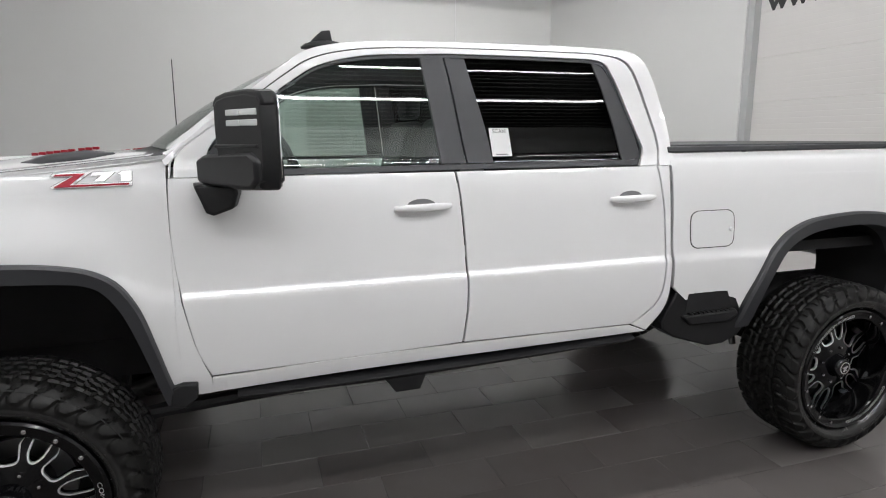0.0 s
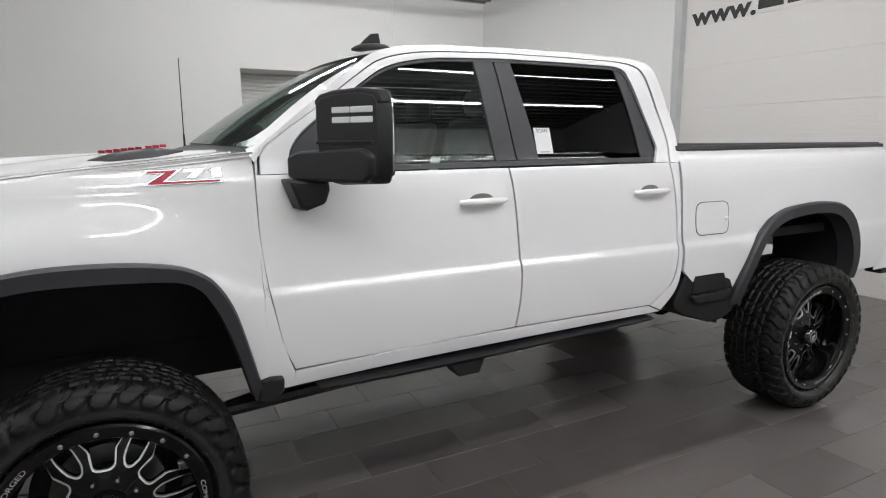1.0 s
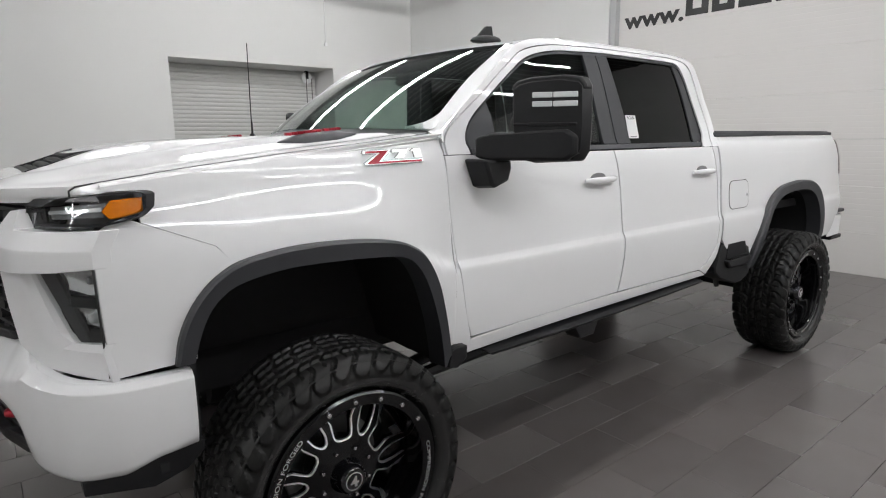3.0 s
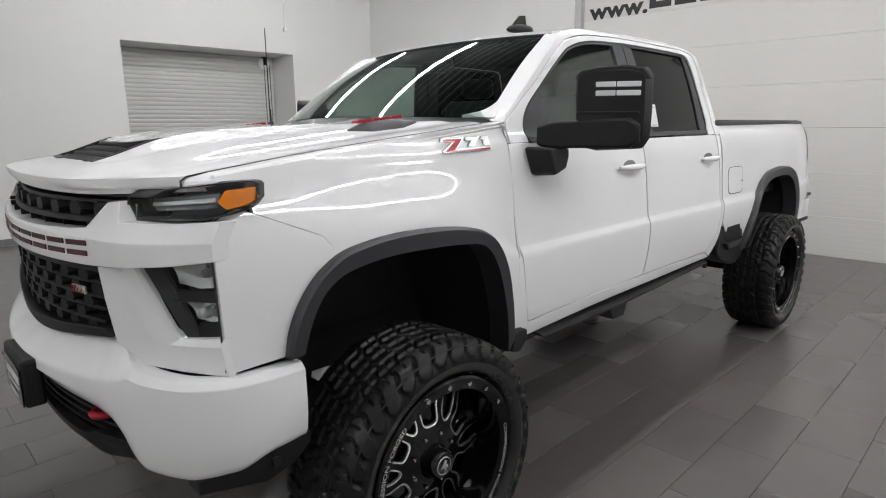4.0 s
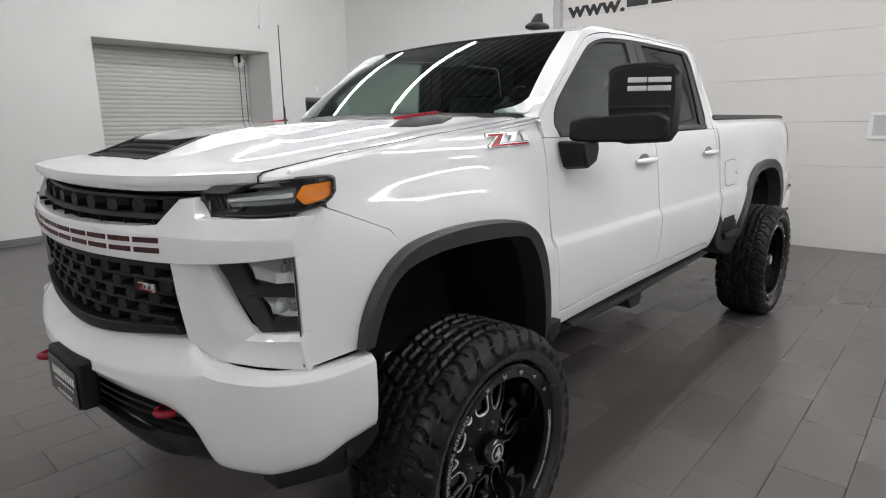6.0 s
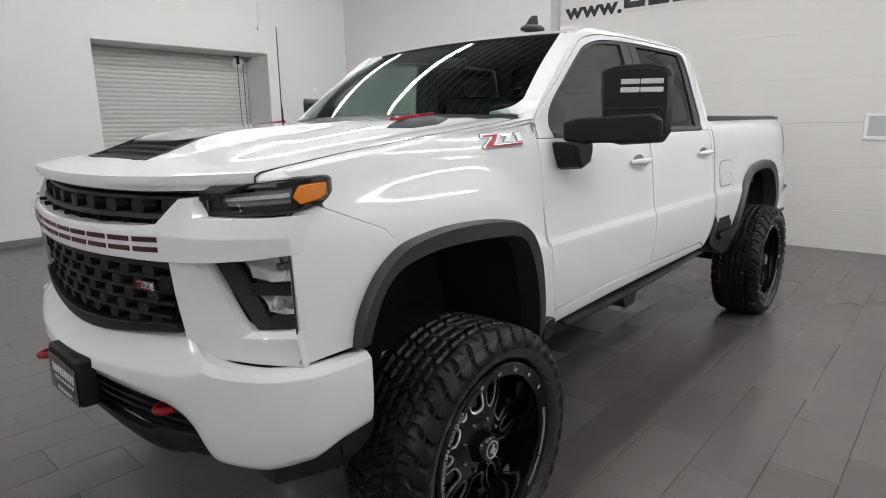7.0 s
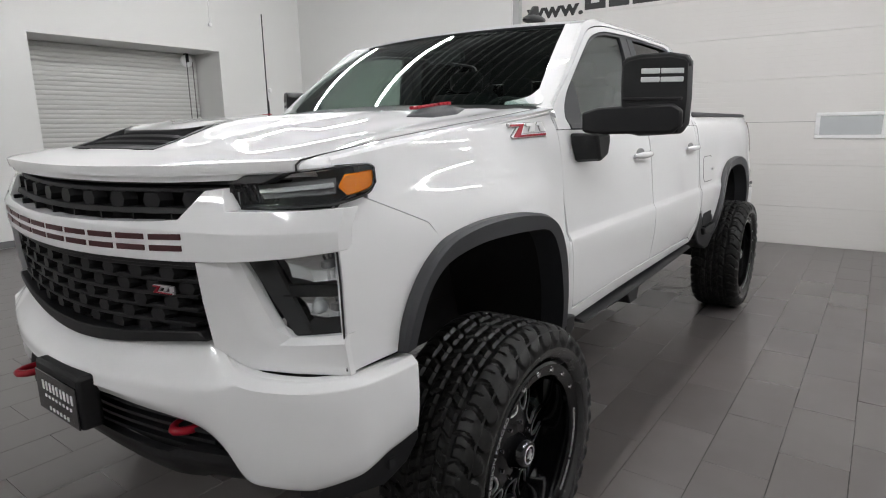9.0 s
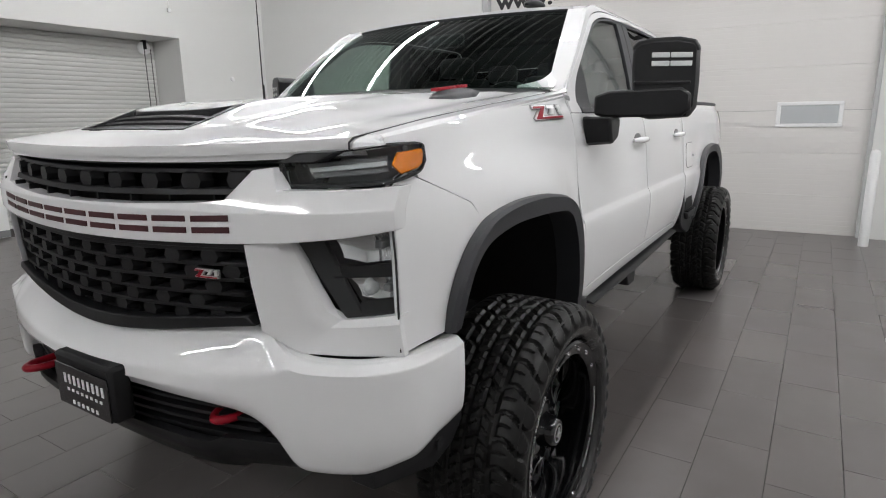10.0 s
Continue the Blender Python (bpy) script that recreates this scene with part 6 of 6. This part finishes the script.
# fender trim badges
for s in (-1, 1):
    def to3(u, v, d, s=s):
        x = 0.205 + 0.275 * u if s < 0 else 0.48 - 0.275 * u
        z = 1.646 + 0.054 * v + 0.006 * u
        return (x, s * (float(half_width(np.array(x), np.array(z))) + 0.002 + d), z)
    trim_badge("fender_badge", truck, to3, "silver and red trim badge")

# mirrors
for s in (-1, 1):
    bm = bmesh.new()
    extrude_poly(bm, [(0.690, 1.658), (0.868, 1.655), (0.872, 1.615), (0.852, 1.556), (0.765, 1.528), (0.735, 1.540)], lambda u, v, d: (u, s * (0.955 + d), v), 0.125)
    for v in bm.verts:
        if abs(v.co.y) > 1.0:
            v.co.x = 0.79 + (v.co.x - 0.79) * 0.85
            v.co.z = 1.62 + (v.co.z - 1.62) * 0.9
    mr = part("towing_mirror", bm, BLACK, truck, "large black towing mirror with lamp strips", bevel=0.012)
    def fx(u):
        return 0.790 + 0.69 * (u - 1.13)

    bm = bmesh.new()
    Q = [(1.0, 1.662), (1.0, 1.745), (1.055, 1.765), (1.32, 1.776), (1.358, 1.750), (1.358, 1.680), (1.325, 1.652), (1.05, 1.650)]
    A = [bm.verts.new((0.712 + 0.60 * (u - 1.0), s * u, v)) for u, v in Q]
    B = [bm.verts.new((0.712 + 0.60 * (u - 1.0) + 0.10, s * u, v)) for u, v in Q]
    for i in range(len(Q)):
        j = (i + 1) % len(Q)
        bm.faces.new((A[i], A[j], B[j], B[i]))
    bm.faces.new(A); bm.faces.new(B[::-1])
    part("arm", bm, BLACK, mr, "black mirror arm", bevel=0.012)
    bm = bmesh.new()
    H = [(1.135, 1.735), (1.128, 1.86), (1.130, 1.945), (1.150, 1.966), (1.20, 1.978), (1.30, 1.983), (1.355, 1.972), (1.372, 1.945), (1.376, 1.80), (1.372, 1.69), (1.345, 1.648), (1.20, 1.640), (1.15, 1.655)]
    cx, cz = 1.255, 1.815
    A = [bm.verts.new((1.000 + 0.10 * (u - 1.25), s * u, v)) for u, v in H]
    B = [bm.verts.new((fx(u) + 0.035, s * u, v)) for u, v in H]
    C = [bm.verts.new((fx(cx + (u - cx) * 0.93), s * (cx + (u - cx) * 0.93), cz + (v - cz) * 0.95)) for u, v in H]
    for L0, L1 in ((A, B), (B, C)):
        for i in range(len(H)):
            j = (i + 1) % len(H)
            bm.faces.new((L0[i], L0[j], L1[j], L1[i]))
    bm.faces.new(A[::-1]); bm.faces.new(C)
    part("head", bm, BLACK, mr, "black mirror housing", bevel=0.010)
    bm = bmesh.new()
    extrude_poly(bm, [(1.134, 1.928), (1.134, 1.948), (1.152, 1.969), (1.20, 1.981), (1.30, 1.986), (1.356, 1.975), (1.373, 1.948), (1.375, 1.928)], lambda u, v, d: (fx(u) + 0.002 + d * (0.992 + 0.10 * (u - 1.25) - fx(u)), s * u, v), 1.0)
    part("cap", bm, BLACK, mr, "black mirror cap", bevel=0.008)
    bm = bmesh.new(); extrude_poly(bm, [(cx + (u - cx) * 0.92, cz + (v - cz) * 0.94) for u, v in H], lambda u, v, d: (1.001 + 0.10 * (u - 1.25) + d, s * u, v), 0.003)
    part("mirror_glass", bm, CHROME, mr, "mirror glass")
    bm = bmesh.new(); extrude_poly(bm, [(1.145, 1.790), (1.352, 1.790), (1.352, 1.802), (1.145, 1.802)], lambda u, v, d: (fx(u) - 0.008 + d, s * u, v), 0.02)
    part("ridge", bm, BLACK, mr, bevel=0.003)
    if s > 0:
        for o in mr.children:
            o.location = (0, -0.09, -0.05)
    for z in (1.910, 1.875):
        for (a, b) in ((1.205, 1.270), (1.273, 1.352)):
            bm = bmesh.new()
            extrude_poly(bm, [(a, z - 0.011), (b, z - 0.011), (b, z + 0.011), (a, z + 0.011)], lambda u, v, d: (fx(u) - 0.003 + d, s * u, v), 0.015)
            o = part("lamp_strip", bm, CLEARW, mr, "clear lamp strip", bevel=0.003)
            if s > 0:
                o.location = (0, -0.09, -0.05)

# paper sheet on the rear door glass
bm = bmesh.new()


def on_glass(u, v, d):
    x, z = 1.955 + 0.098 * u + 0.012 * (1 - v) - 0.015, 1.735 + 0.128 * v
    return (x + 0.02, -(float(half_width(np.array(x), np.array(z))) - 0.013 + d), z)


extrude_poly(bm, [(0, 0), (1, 0), (1, 1), (0, 1)], on_glass, 0.001)
sheet = part("paper_sheet", bm, PAPER, None, "white paper notice stuck on the dark rear door glass", smooth=False)
tagged(sheet, category="notice")
bm = text_bm("SCAN", 0.026, 0.0)
for v in bm.verts:
    u, w2 = (v.co.x + 0.049) / 0.098, 0.82 + v.co.y / 0.128
    v.co = on_glass(u, w2, 0.0016)
part("lettering", bm, INK, sheet, "black lettering", smooth=False, recalc=False)
for v0 in (0.05,):
    bm = bmesh.new(); extrude_poly(bm, [(0.2, v0), (0.8, v0), (0.8, v0 + 0.04), (0.2, v0 + 0.04)], on_glass, 0.0016)
    part("text_bar", bm, GREY_INK, sheet, "grey bar", smooth=False)

# ---- floor tiles ----
TL, TW, G = 0.6005, 0.3005, 0.0012


def tile_mesh():
    bm = bmesh.new()
    l, w = TL - G, TW - G
    z = [(-l / 2, -w / 2), (l / 2, -w / 2), (l / 2, w / 2), (-l / 2, w / 2)]
    A = [bm.verts.new((x, y, -0.0075)) for x, y in z]
    B = [bm.verts.new((x, y, -0.002)) for x, y in z]
    C = [bm.verts.new((x - math.copysign(0.0012, x), y - math.copysign(0.0012, y), 0.0)) for x, y in z]
    for i in range(4):
        j = (i + 1) % 4
        bm.faces.new((A[i], A[j], B[j], B[i]))
        bm.faces.new((B[i], B[j], C[j], C[i]))
    bm.faces.new(C)
    me = bpy.data.meshes.new("tile")
    bm.to_mesh(me)
    bm.free()
    me.materials.append(TILE)
    return me


tile = tile_mesh()
rest_v, rest_f = [], []
rng = random.Random(3)
row = 0
y = -1.800 - 0.301 * 22 + 0.1505
while y < YB + 0.3:
    off = 1.765 + (0.30 if row % 2 else 0)
    x = off - 0.601 * 15 + 0.30
    while x < XR + 0.6:
        if y < YB or OX0 < x < OX1:
            near = -2.3 < x < 5.2 and -3.6 < y < 1.3
            dz = rng.uniform(-0.0006, 0.0)
            if near:
                o = new("tile", tile)
                o.location = (x, y, FZ + dz)
                o.parent = floor
            else:
                l, w = (TL - G) / 2, (TW - G) / 2
                b = len(rest_v)
                for zz, ins in ((-0.0075, 0), (-0.002, 0), (0.0, 0.0012)):
                    rest_v += [(x - l + ins, y - w + ins, FZ + zz + dz), (x + l - ins, y - w + ins, FZ + zz + dz), (x + l - ins, y + w - ins, FZ + zz + dz), (x - l + ins, y + w - ins, FZ + zz + dz)]
                for k in (0, 4):
                    for i in range(4):
                        j = (i + 1) % 4
                        rest_f.append((b + k + i, b + k + j, b + k + 4 + j, b + k + 4 + i))
                rest_f.append((b + 8, b + 9, b + 10, b + 11))
        x += 0.601
    y += 0.301
    row += 1
me = bpy.data.meshes.new("distant_tiles")
me.from_pydata(rest_v, [], rest_f)
me.materials.append(TILE)
o = new("distant_tiles", me)
o.parent = floor
tagged(o, "slate-grey floor tiles further off", kind="stuff")
